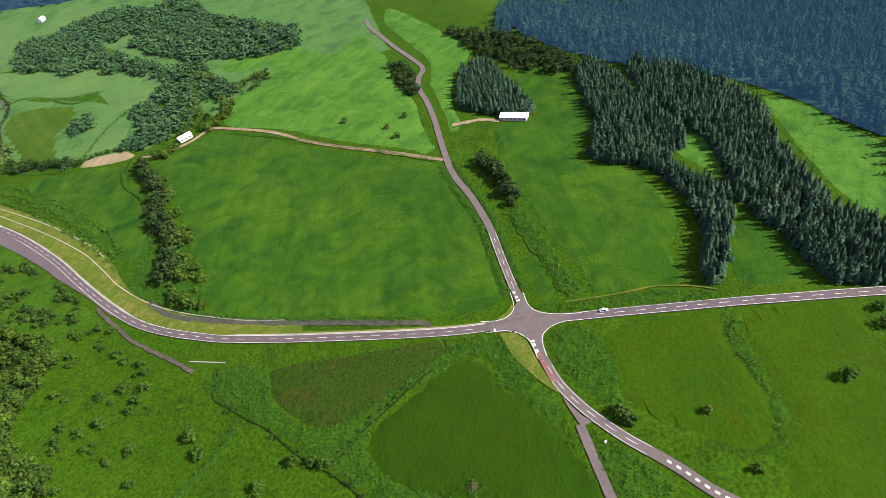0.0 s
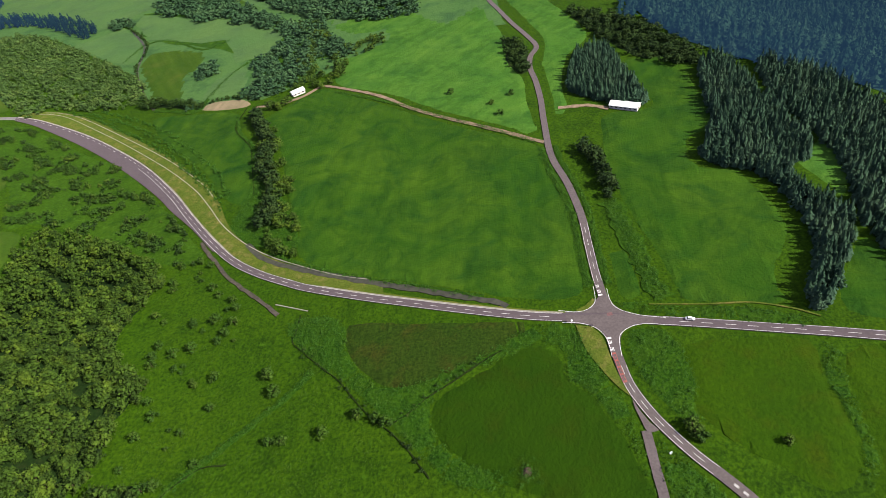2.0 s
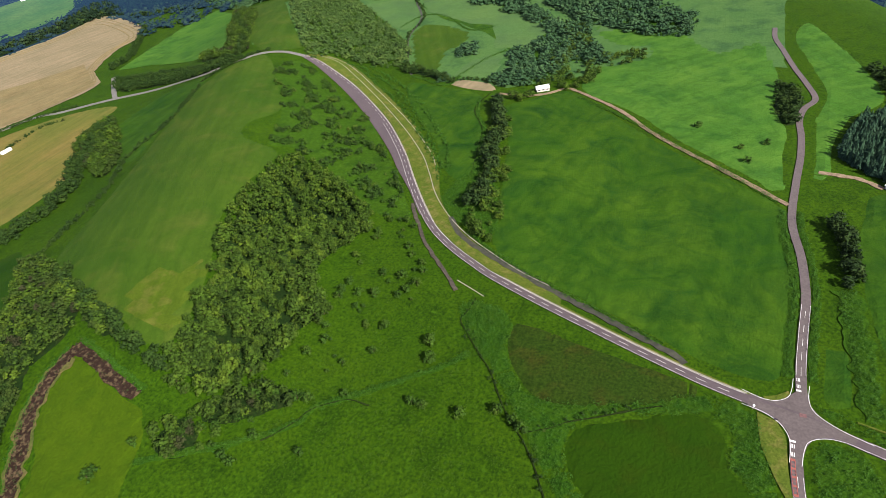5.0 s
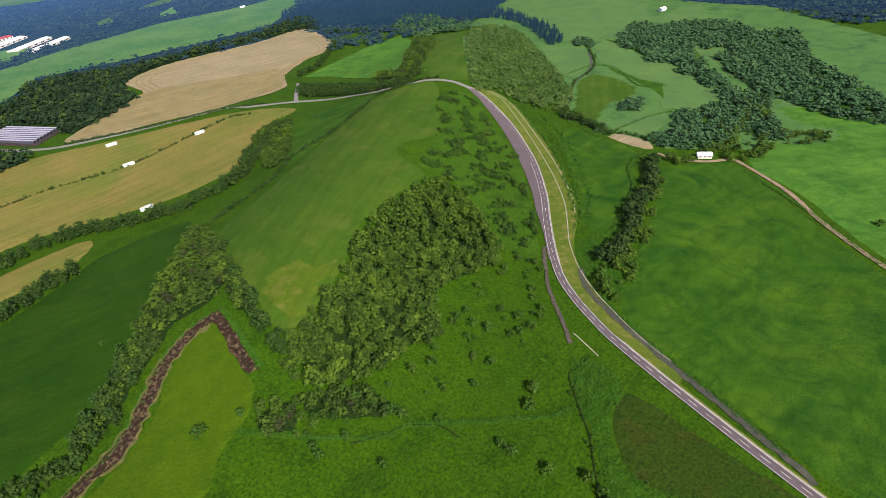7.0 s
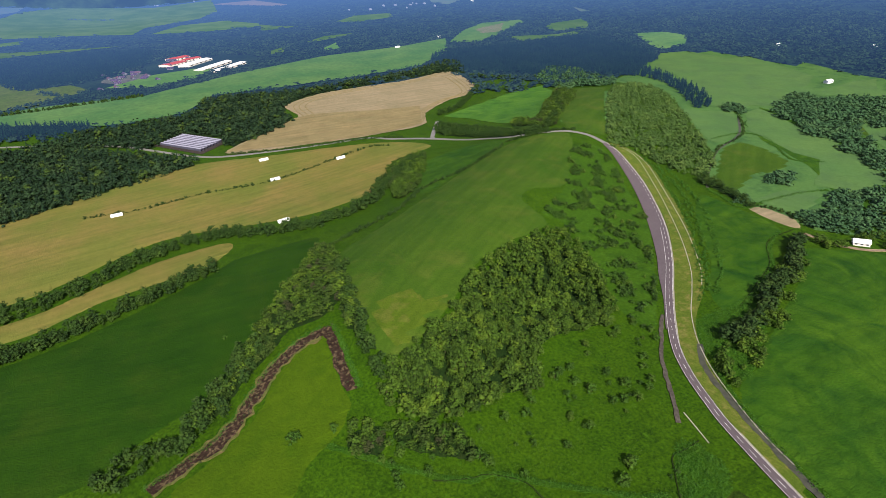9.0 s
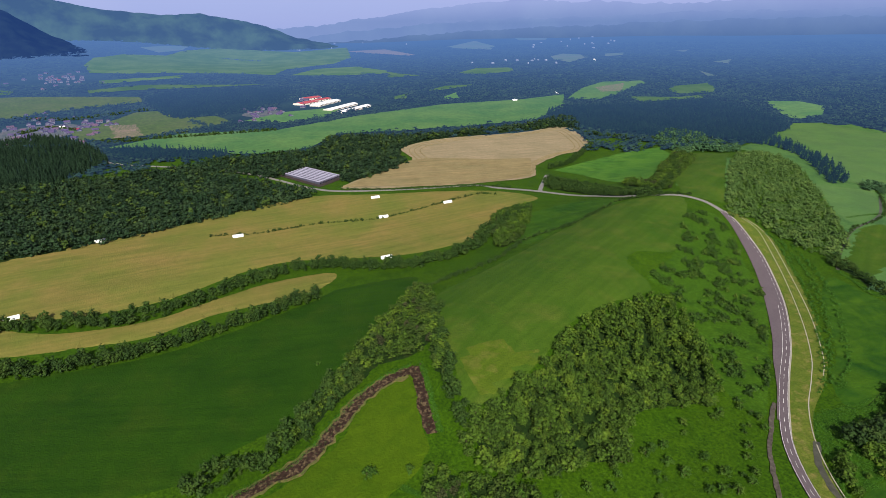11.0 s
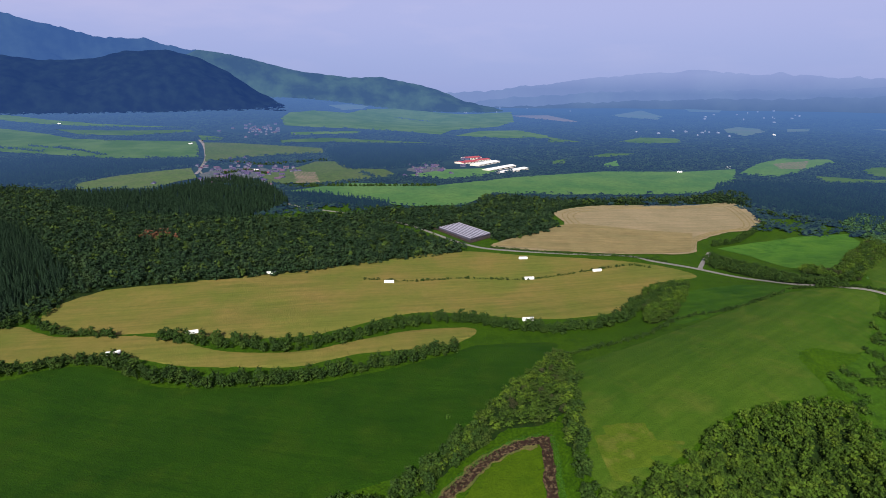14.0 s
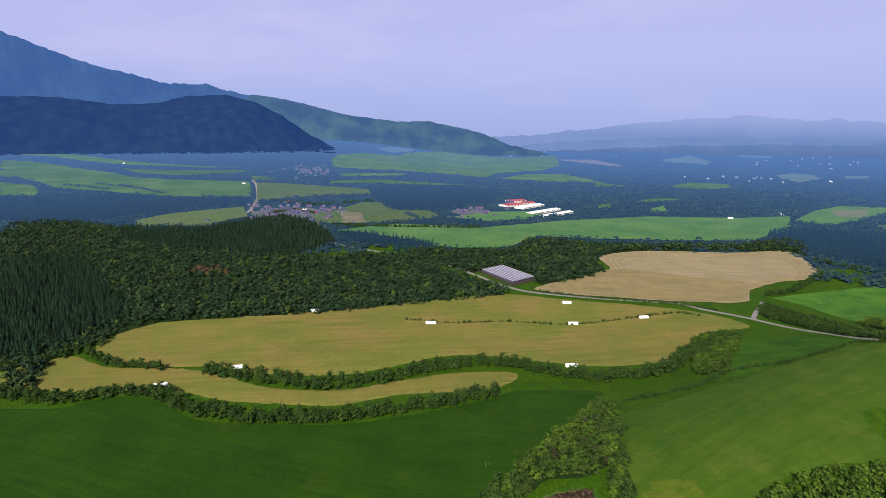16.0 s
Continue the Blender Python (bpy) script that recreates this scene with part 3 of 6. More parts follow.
fields.append([(42.7, 288.6), (47.5, 271.8), (53.1, 242.8), (53.8, 218.7), (52.1, 213.5), (42.6, 218.4), (41.8, 232.6), (41.6, 263.3)])
fields.append([(-627, 328), (-638, 403), (-594, 442), (-575, 428), (-540, 344), (-507, 269), (-573, 299)])
fields.append([(-534, 878), (-465, 865), (-368, 804), (-260, 712), (-244, 664), (-279, 620), (-340, 680), (-429, 728), (-493, 780)])
for o in fields:
    drape("field", o, 0.40, M_PASTURE, "fresh green mown pasture")
fields = []
fields.append([(-991, 1193), (-961, 1248), (-834, 1221), (-817, 1269), (-657, 1179), (-603, 1143), (-561, 1051), (-530, 1032), (-536, 1135), (-518, 1189), (-482, 1112), (-428, 1082), (-520, 1013), (-545, 1022), (-529, 945), (-522, 902), (-548, 882), (-561, 835), (-588, 836), (-663, 906), (-788, 993), (-899, 1048)])
fields.append([(-591, 774), (-542, 828), (-479, 754), (-455, 684), (-465, 674), (-526, 719)])
fields.append([(-524, 831), (-531, 872), (-494, 856), (-463, 839), (-424, 812), (-383, 809), (-360, 778), (-319, 752), (-261, 696), (-274, 638), (-307, 630), (-346, 713), (-381, 711), (-420, 731), (-468, 754)])
fields.append([(-447, 914), (-409, 977), (-354, 1002), (-355, 936), (-334, 887), (-344, 855), (-302, 807), (-272, 788), (-235, 741), (-279, 769), (-343, 823), (-385, 879)])
fields.append([(-222, 728), (-217, 768), (-199, 760), (-178, 699), (-200, 691)])
fields.append([(-320, 540), (-320, 586), (-292, 620), (-278, 588), (-271, 546), (-298, 540)])
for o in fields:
    drape("field", o, 0.42, M_HAZY, "pale green valley pasture with haze in its colour")
fields = []
fields.append([(-169, 532), (-173, 586), (-142, 607), (-131, 629), (-141, 685), (-108, 699), (-68, 645), (-41, 669), (-28, 677), (-4, 581), (-4, 526), (9.1, 482.5), (9.1, 445), (12, 392.6), (-16.3, 413.4), (-61.5, 446.5), (-112, 492)])
fields.append([(11, 731), (38, 671), (60, 613), (73, 554), (52, 521), (39.7, 466.9), (40.1, 429.4), (29.6, 410.5), (29.4, 450.3), (27, 509), (33, 558), (18, 619), (0, 691)])
fields.append([(-213, 724), (-135, 699), (-138, 650), (-185, 665)])
fields.append([(167.7, 420.4), (182.6, 390.4), (192.8, 356.2), (182.8, 331.7), (166.9, 319.5), (174.9, 289.4), (177.9, 277.7), (193.5, 310.2), (195.7, 337.2), (191.3, 380.2), (182.4, 410.7)])
fields.append([(249.5, 352.8), (264.8, 330.9), (272.1, 295.4), (280.2, 257.3), (243.1, 202.1), (230.3, 222.6), (228.6, 243.3), (233.4, 276.3), (239.4, 309.3)])
fields.append([(-833, 490), (-861, 571), (-895, 681), (-900, 753), (-828, 720), (-724, 613), (-643, 526), (-693, 511), (-778, 511)])
for o in fields:
    drape("field", o, 0.41, M_NORTH, "light green pasture north of the crossing")
fields = []
fields.append([(-328.4, 91.1), (-278.3, 82.8), (-262.5, 82.1), (-247.5, 69.2), (-236.9, 47.8), (-218.3, 22.2), (-255.7, -20.8), (-270.1, 4.9), (-285.9, 31.7), (-309.2, 50.4), (-322.2, 70.5)])
for o in fields:
    drape("field", o, 0.43, M_LIME, "bright yellow-green meadow beside dug soil")
fields = []
fields.append([(-508, 473), (-496, 513), (-398, 455), (-350, 426), (-290.2, 367), (-239.9, 313.2), (-222.1, 288.6), (-252.9, 287.2), (-303.9, 315.8), (-368, 337.5), (-392, 331), (-428, 390)])
for o in fields:
    drape("field", o, 0.36, M_LUSH, "lush green grass on a slope")
fields = []
fields.append([(-474, -331), (-493, -305), (-496, -260), (-461, -199), (-456.2, -142.8), (-452.2, -77.3), (-467.6, -11.8), (-492.7, 49.6), (-508, 78), (-496, 148), (-452.9, 120.7), (-410.9, 86.7), (-358.5, 46.6), (-323.8, 18.3), (-310.4, -21.2), (-296.9, -53.4), (-292.6, -69.8), (-305.4, -188.9), (-307, -305.3), (-454, -432)])
for o in fields:
    drape("field", o, 0.45, M_DEEP, "deep green meadow with mowing lines")
fields = []
fields.append([(-10.3, 189.3), (3.9, 186.6), (8.2, 179.7), (9.5, 167), (19.7, 158.9), (24.6, 147.9), (30.7, 134.3), (35.1, 118.2), (35.2, 104.5), (12, 105.9), (-23.1, 117.7), (-48, 136.1), (-56, 149.5), (-55.2, 161), (-44.8, 168.8), (-29.6, 177.4)])
for o in fields:
    drape("field", o, 0.42, M_BRIGHT, "bright green smooth wet meadow")
fields = []
fields.append([(63.8, 181.8), (91.2, 184.5), (120.4, 179), (119.1, 161), (119.5, 142.5), (119.5, 128.8), (113.7, 115.1), (101.8, 107.9), (86.2, 118.7), (69.1, 134.9), (60.4, 151.4), (66.4, 162.9)])
fields.append([(137.6, 174), (182.7, 165.6), (176.2, 143.5), (175.9, 124.6), (147.2, 76.7), (106, 85.4), (111.8, 105.1), (121.3, 118.3), (123.5, 132), (125.8, 153.6)])
for o in fields:
    drape("field", o, 0.42, M_EAST, "bright yellow-green meadow beside the road")
fields = []
fields.append([(-109.8, 214.2), (-94, 216.7), (-68.7, 213.4), (-37.7, 210), (-8.8, 206.5), (-8.5, 199.1), (-26.8, 187.2), (-43.7, 180.2), (-58.6, 173.1), (-75.8, 170.5), (-90.2, 179.8), (-102.6, 193.8)])
for o in fields:
    drape("field", o, 0.50, M_REED, "olive-brown stand of dry reed")
fields = []
fields.append([(-568, 476), (-547, 504), (-488, 454), (-433, 395), (-434, 353), (-417, 328), (-373.4, 321.7), (-355.9, 262.4), (-339.3, 221.4), (-316, 191.6), (-298.3, 162.7), (-286.5, 141.5), (-282.1, 117.9), (-295, 113.1), (-323.5, 120.2), (-355.7, 123.3), (-405.8, 134.5), (-435.8, 150.1), (-456.9, 198.8), (-495, 270), (-554, 376), (-573, 443)])
fields.append([(-1703, -338), (-1683, -123), (-1503, -81), (-1435, -217), (-1494, -312)])
fields.append([(-792, 739), (-746, 762), (-531, 549), (-555, 512), (-624, 549)])
fields.append([(-403, 886), (-365, 949), (-323, 955), (-314, 836), (-353, 832)])
fields.append([(-440, 657), (-443, 703), (-384, 692), (-356, 667), (-353, 629), (-358, 604), (-341, 548), (-374, 554), (-410, 610)])
for o in fields:
    drape("field", o, 0.40, M_OLIVE, "pale olive-green meadow")
drape("field", [(-289, 121), (-312, 119), (-338, 131), (-343, 150), (-326, 172), (-312, 186), (-300, 160), (-289, 140)], 0.52, M_TIP, "yellowed mown tip of the ridge meadow", "field", 3.0)
fields = []
fields.append([(-524, -444), (-551, -432), (-580, -419), (-597, -388), (-582, -362), (-567, -330), (-564, -271), (-552, -221), (-524, -163), (-519, -93), (-537, -41), (-557, 15), (-557, 72), (-538, 78), (-511, 50), (-508, 14), (-505, -38), (-486.9, -87.2), (-491, -138), (-495, -190), (-514, -249), (-513, -275), (-506, -323), (-518, -408)])
fields.append([(-627, -381), (-697, -358), (-725, -271), (-757, -162), (-803, -44), (-848, 80), (-820, 183), (-796, 282), (-759, 353), (-693, 387), (-667, 313), (-592, 271), (-567, 188), (-576, 132), (-605, 53), (-600, 3), (-557, -76), (-548, -153), (-566, -226), (-567, -284), (-582, -338)])
for o in fields:
    drape("field", o, 0.60, M_HAY, "yellow-brown mown hay field")
fields = []
fields.append([(-873, 147), (-996, 294), (-1110, 312), (-1167, 416), (-1162, 598), (-1190, 716), (-1081, 696), (-958, 640), (-927, 556), (-875, 482), (-810, 440), (-811, 368), (-829, 268)])
fields.append([(-311, 523), (-297, 536), (-266, 529), (-254, 512), (-283, 512)])
for o in fields:
    drape("field", o, 0.60, M_WHEAT, "tan harvested wheat field")
drape("field", [(-873, 147), (-1000, 292), (-1010, 330), (-960, 420), (-930, 500), (-880, 474), (-812, 436), (-813, 368), (-831, 268)], 0.95, M_STUBBLE, "golden mown stubble with swaths")
for k in (0.05, 0.10, 0.16):
    rim_ = [Vector(q).lerp((-990, 480), k) for q in ((-1000, 300), (-1110, 320), (-1163, 416), (-1158, 598), (-1180, 706), (-1081, 690), (-962, 636), (-930, 556), (-880, 486), (-815, 440), (-815, 368))]
    tagged(ribbon("tractor_line", rim_, 2.2, 1.1, M_STUBBLE, None, 8, 0.0, 0.4, 0.6), "darker tractor line in the stubble", "track", kind="structure")
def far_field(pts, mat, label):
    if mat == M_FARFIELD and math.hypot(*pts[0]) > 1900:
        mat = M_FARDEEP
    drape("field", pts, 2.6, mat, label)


fields = []
fields.append([(-1367, -246), (-1473, -108), (-1420, 102), (-1554, 337), (-1635, 592), (-1614, 820), (-1647, 995), (-1434, 865), (-1296, 701), (-1279, 530), (-1285, 343), (-1312, 222), (-1185, 144), (-1167, 28), (-1233, -43), (-1329, -162)])
fields.append([(-1258, 1388), (-1212, 1455), (-1113, 1440), (-1020, 1311), (-1017, 1224), (-1086, 1262)])
fields.append([(-2738, -2006), (-2726, -1844), (-2600, -1590), (-2473, -1351), (-2352, -1199), (-2324, -987), (-2335, -748), (-2161, -682), (-1979, -630), (-1952, -740), (-1922, -876), (-1973, -1085), (-2028, -1307), (-2151, -1444), (-2279, -1613), (-2266, -1668)])
fields.append([(-2129, -1571), (-2080, -1418), (-1961, -1320), (-1853, -1267), (-1857, -1375)])
fields.append([(-3139, -2291), (-3116, -2101), (-3082, -1849), (-2940, -1601), (-2858, -1316), (-2812, -897), (-2761, -1246), (-2771, -1510), (-2824, -1671), (-2947, -1907), (-3013, -2202)])
fields.append([(-2626, -1409), (-2636, -1191), (-2719, -895), (-2658, -849), (-2473, -1049), (-2485, -1241)])
fields.append([(-2536, -800), (-2474, -674), (-2380, -672), (-2376, -739)])
fields.append([(-2453, -459), (-2568, -285), (-2562, -187), (-2463, 173), (-2453, -16), (-2429, -317), (-2374, -434)])
fields.append([(-2718, -456), (-2879, -155), (-2768, -162), (-2616, -439)])
fields.append([(-3267, -593), (-3579, -598), (-3768, -487), (-3844, -280), (-4121, -183), (-4387, 95), (-4124, 481), (-4255, 838), (-3651, 739), (-3332, 581), (-3096, 304), (-2800, 222), (-2935, 65), (-2956, -75), (-2992, -218), (-2950, -383), (-2978, -527)])
fields.append([(-2756, 285), (-3051, 445), (-3095, 658), (-2801, 731), (-2646, 692), (-2659, 466)])
fields.append([(-1600, 37), (-1716, 155), (-1730, 257), (-1682, 298), (-1558, 232), (-1522, 124)])
fields.append([(-1943, 643), (-2026, 738), (-2008, 837), (-1965, 801), (-1926, 674)])
fields.append([(-1867, 501), (-1919, 570), (-1803, 528), (-1803, 490)])
fields.append([(-1777, 641), (-1847, 710), (-1733, 676), (-1721, 630)])
fields.append([(-2738, 715), (-2599, 754), (-2463, 798), (-2451, 642)])
fields.append([(-2475, 956), (-2688, 1140), (-2598, 1278), (-2410, 1198), (-2346, 1020)])
fields.append([(-1569, 955), (-1755, 1130), (-1859, 1276), (-1832, 1421), (-1752, 1383), (-1641, 1213), (-1556, 1112), (-1514, 1025)])
fields.append([(-1580, 1325), (-1646, 1412), (-1654, 1556), (-1536, 1481), (-1460, 1400), (-1493, 1305)])
fields.append([(-1532, 1134), (-1438, 1259), (-1442, 1363), (-1391, 1296), (-1425, 1113)])
for o in fields:
    far_field(o, M_FARFIELD, "distant green pasture")
fields = []
fields.append([(-2313, -709), (-2329, -614), (-2307, -477), (-2289, -385), (-2259, -263), (-2139, -249), (-2043, -424), (-1904, -586)])
fields.append([(-1512, -781), (-1602, -749), (-1675, -686), (-1763, -586), (-1584, -513), (-1516, -550), (-1431, -561), (-1431, -658), (-1429, -740)])
fields.append([(-1920, -251), (-1929, -178), (-1763, -129), (-1730, -27), (-1611, 6), (-1504, -82), (-1482, -195), (-1477, -308), (-1667, -371), (-1747, -296)])
for o in fields:
    far_field(o, M_FARLIGHT, "distant yellow-green meadow")
fields = []
fields.append([(-3046, 1741), (-3204, 1907), (-3047, 1932), (-2837, 1841), (-2659, 1626), (-2849, 1644)])
fields.append([(-3021, 2075), (-3017, 2202), (-2849, 2069), (-2840, 1953)])
fields.append([(-3934, 1449), (-4170, 1752), (-3824, 1756), (-3652, 1644), (-3835, 1468)])
fields.append([(-4188, 2077), (-4049, 2279), (-3934, 2198), (-4029, 2039)])
fields.append([(-4063, -429), (-4217, -306), (-4277, -169), (-4103, -201), (-3930, -322)])
fields.append([(-2921, 2474), (-2922, 2572), (-2845, 2487)])
fields.append([(-2304, 2181), (-2359, 2349), (-2204, 2182)])
fields.append([(-2051, 1876), (-1832, 1770), (-1852, 1737)])
for o in fields:
    far_field(o, M_FARHAZE, "pale far clearing in haze")
fields = []
fields.append([(-4007, 791), (-3991, 1034), (-3596, 1122), (-3570, 1080), (-3684, 991), (-3892, 824)])
fields.append([(-1686, -281), (-1678, -220), (-1493, -185), (-1480, -243)])
fields.append([(-1739, 1163), (-1798, 1326), (-1634, 1197), (-1643, 1121)])
for o in fields:
    far_field(o, M_FARTAN, "distant tan stubble field")

# roads
ROAD_MAIN = [(-512, 530), (-482, 523), (-425, 495), (-377, 462), (-328, 422), (-282, 375.5), (-250.5, 338.3), (-223.5, 307.8), (-198.6, 283.5), (-175.5, 267.9), (-152.7, 256.3), (-135.8, 248.8), (-101.2, 237.1), (-68.3, 227.3), (-36.9, 218.4), (-6.5, 210.7), (17.5, 206.6), (35.4, 204.5), (55.4, 199.9), (80.6, 194.4), (107.5, 188.1), (133.5, 182.1), (158.7, 176), (192.8, 167.9), (216.3, 162.2)]
ROAD_WEST = [(-512, 530), (-538, 525), (-559, 506), (-573, 479), (-596, 452), (-653, 437), (-722, 406), (-773, 362), (-805, 334), (-828, 224), (-854, 144), (-890, 105), (-953, 65), (-1025, 19), (-1088, -43), (-1210, -207), (-1328, -259), (-1449, -310), (-1558, -385), (-1615, -476), (-1719, -547), (-1981, -609), (-2235, -686), (-2426, -754)]
ROAD_NORTH = [(35.4, 204.5), (34.2, 217.1), (32.8, 236.1), (32.4, 261.8), (32, 290.4), (27.8, 324.2), (20.5, 360.3), (19.7, 406.3), (20.2, 444.5), (18.7, 477.7), (16, 503), (18, 527), (25, 547), (18, 574), (5, 612), (-7, 653), (-17, 687), (-20, 717)]
ROAD_SOUTH = [(35.4, 204.5), (33.4, 192.2), (35.1, 172.3), (37.3, 160.5), (42.6, 147.4), (49, 136.2), (56.2, 125.8), (63.3, 117.3), (70.7, 107.9), (77.1, 98.2), (85.3, 89.2), (94.4, 79.4)]
CROSS = Vector(ROAD_NORTH[0])


def resample(pts, step):
    c = spline(pts, 0.2)
    out, run = [c[0]], 0.0
    for a, b in zip(c, c[1:]):
        run += (b - a).length
        if run >= step - 0.05:
            out.append(b)
            run = 0.0
    return out


def road(name, pts, width, mat, label, lines=True, dash=5.0, clear=20.0, until=1e9, reach=1e9):
    ob = tagged(ribbon(name, pts, width, 0.55, mat), label, "road", kind="structure")
    if not lines:
        return ob
    c = [q for q in resample(pts, 1.25) if reach > (q - CROSS).length > clear and q.length < until]
    for s in (-1, 1):
        run = []
        for q in c + [None]:
            if q is None or (run and (q - run[-1]).length > 6):
                if len(run) > 2:
                    ribbon("edge_line", run, 0.14, 0.60, M_PAINT, ob, 0, s * (width / 2 - 0.3), 0.02)
                run = []
            if q is not None:
                run.append(q)
    k = int(dash / 1.25)
    for i in range(0, len(c) - k, 2 * k):
        seg = c[i:i + k + 1]
        if (seg[-1] - seg[0]).length < dash * 1.5:
            ribbon("lane_dash", seg, 0.15, 0.60, M_PAINT, ob, 0, 0, 0.02)
    return ob


main = road("road_main", ROAD_MAIN, 5.6, M_ASPHALT, "grey two-lane asphalt road with white lines", clear=24)
north = road("road_north", ROAD_NORTH, 4.7, M_OLDASPHALT, "worn grey asphalt lane with white lines", clear=26, until=285)
south = road("road_south", ROAD_SOUTH, 4.9, M_OLDASPHALT, "grey asphalt road curving from the crossing", clear=30, reach=90)
road("road_west", ROAD_WEST, 6.0, M_LANE, "narrow pale country road", False)
slab = drape("road_crossing", [(12.9, 210.8), (22.3, 210), (28, 213.6), (30.5, 218.4), (33.1, 221.1), (36.6, 219.8), (37.4, 213.7), (41.3, 208.8), (48.9, 203.5), (56, 201.7), (54.8, 198), (46.2, 197.8), (39.9, 194.8), (37.5, 190), (36.1, 180.6), (31.9, 182), (31.8, 189.6), (29.4, 196), (23.7, 200.8), (13.1, 203.6)], 0.585, M_OLDASPHALT, "worn asphalt crossing of two country roads", "road", 0.1)
for c in ([(9.5, 212.4), (18.3, 210.2), (24.2, 211.1), (28.7, 215.1), (29.9, 220.9), (30, 227.7)], [(10.6, 203.6), (19.5, 202.2), (26.2, 198.7), (30.3, 192.9), (31.5, 186.6), (31.7, 179.1)], [(60.2, 196.1), (51.7, 197.9), (44.1, 196.9), (38.4, 192.9), (36.7, 187.2), (36.3, 179.1)], [(36.8, 225.2), (37.1, 216), (40, 209.7), (49.2, 204.2), (61.7, 200.5)]):
    ribbon("edge_line", c, 0.22, 0.64, M_PAINT, slab, 1.0, 0, 0.02)
drape("road_fork", [(36.3, 155.2), (38.4, 148.8), (41.3, 142.5), (44.4, 138.5), (42.2, 137.7), (40, 137.5), (38.7, 139.4), (37.5, 145.6), (36.5, 150.6)], 0.5, M_OLDASPHALT, "worn asphalt fork of a side track", "road", 0.1)
shoulder = [q for q in resample(ROAD_MAIN, 2.0) if (q - CROSS).length > 24 and q.x < CROSS.x]
tagged(ribbon("road_shoulder", shoulder, 0.9, 0.53, M_CONCRETE, None, 0, 3.2), "pale concrete shoulder along the road", "road", kind="structure")
drape("road_layby", [(-510, 525), (-484, 515), (-430, 484), (-384, 452), (-341, 417), (-296.2, 376.4), (-267.7, 347), (-242.1, 322.5), (-216.1, 294.7), (-220.6, 305.4), (-250.2, 338.6), (-282, 375.5), (-328, 422), (-377, 462), (-425, 495), (-482, 523)], 0.5, M_ASPHALT, "broad worn asphalt layby beside the road", "road", 0.2)
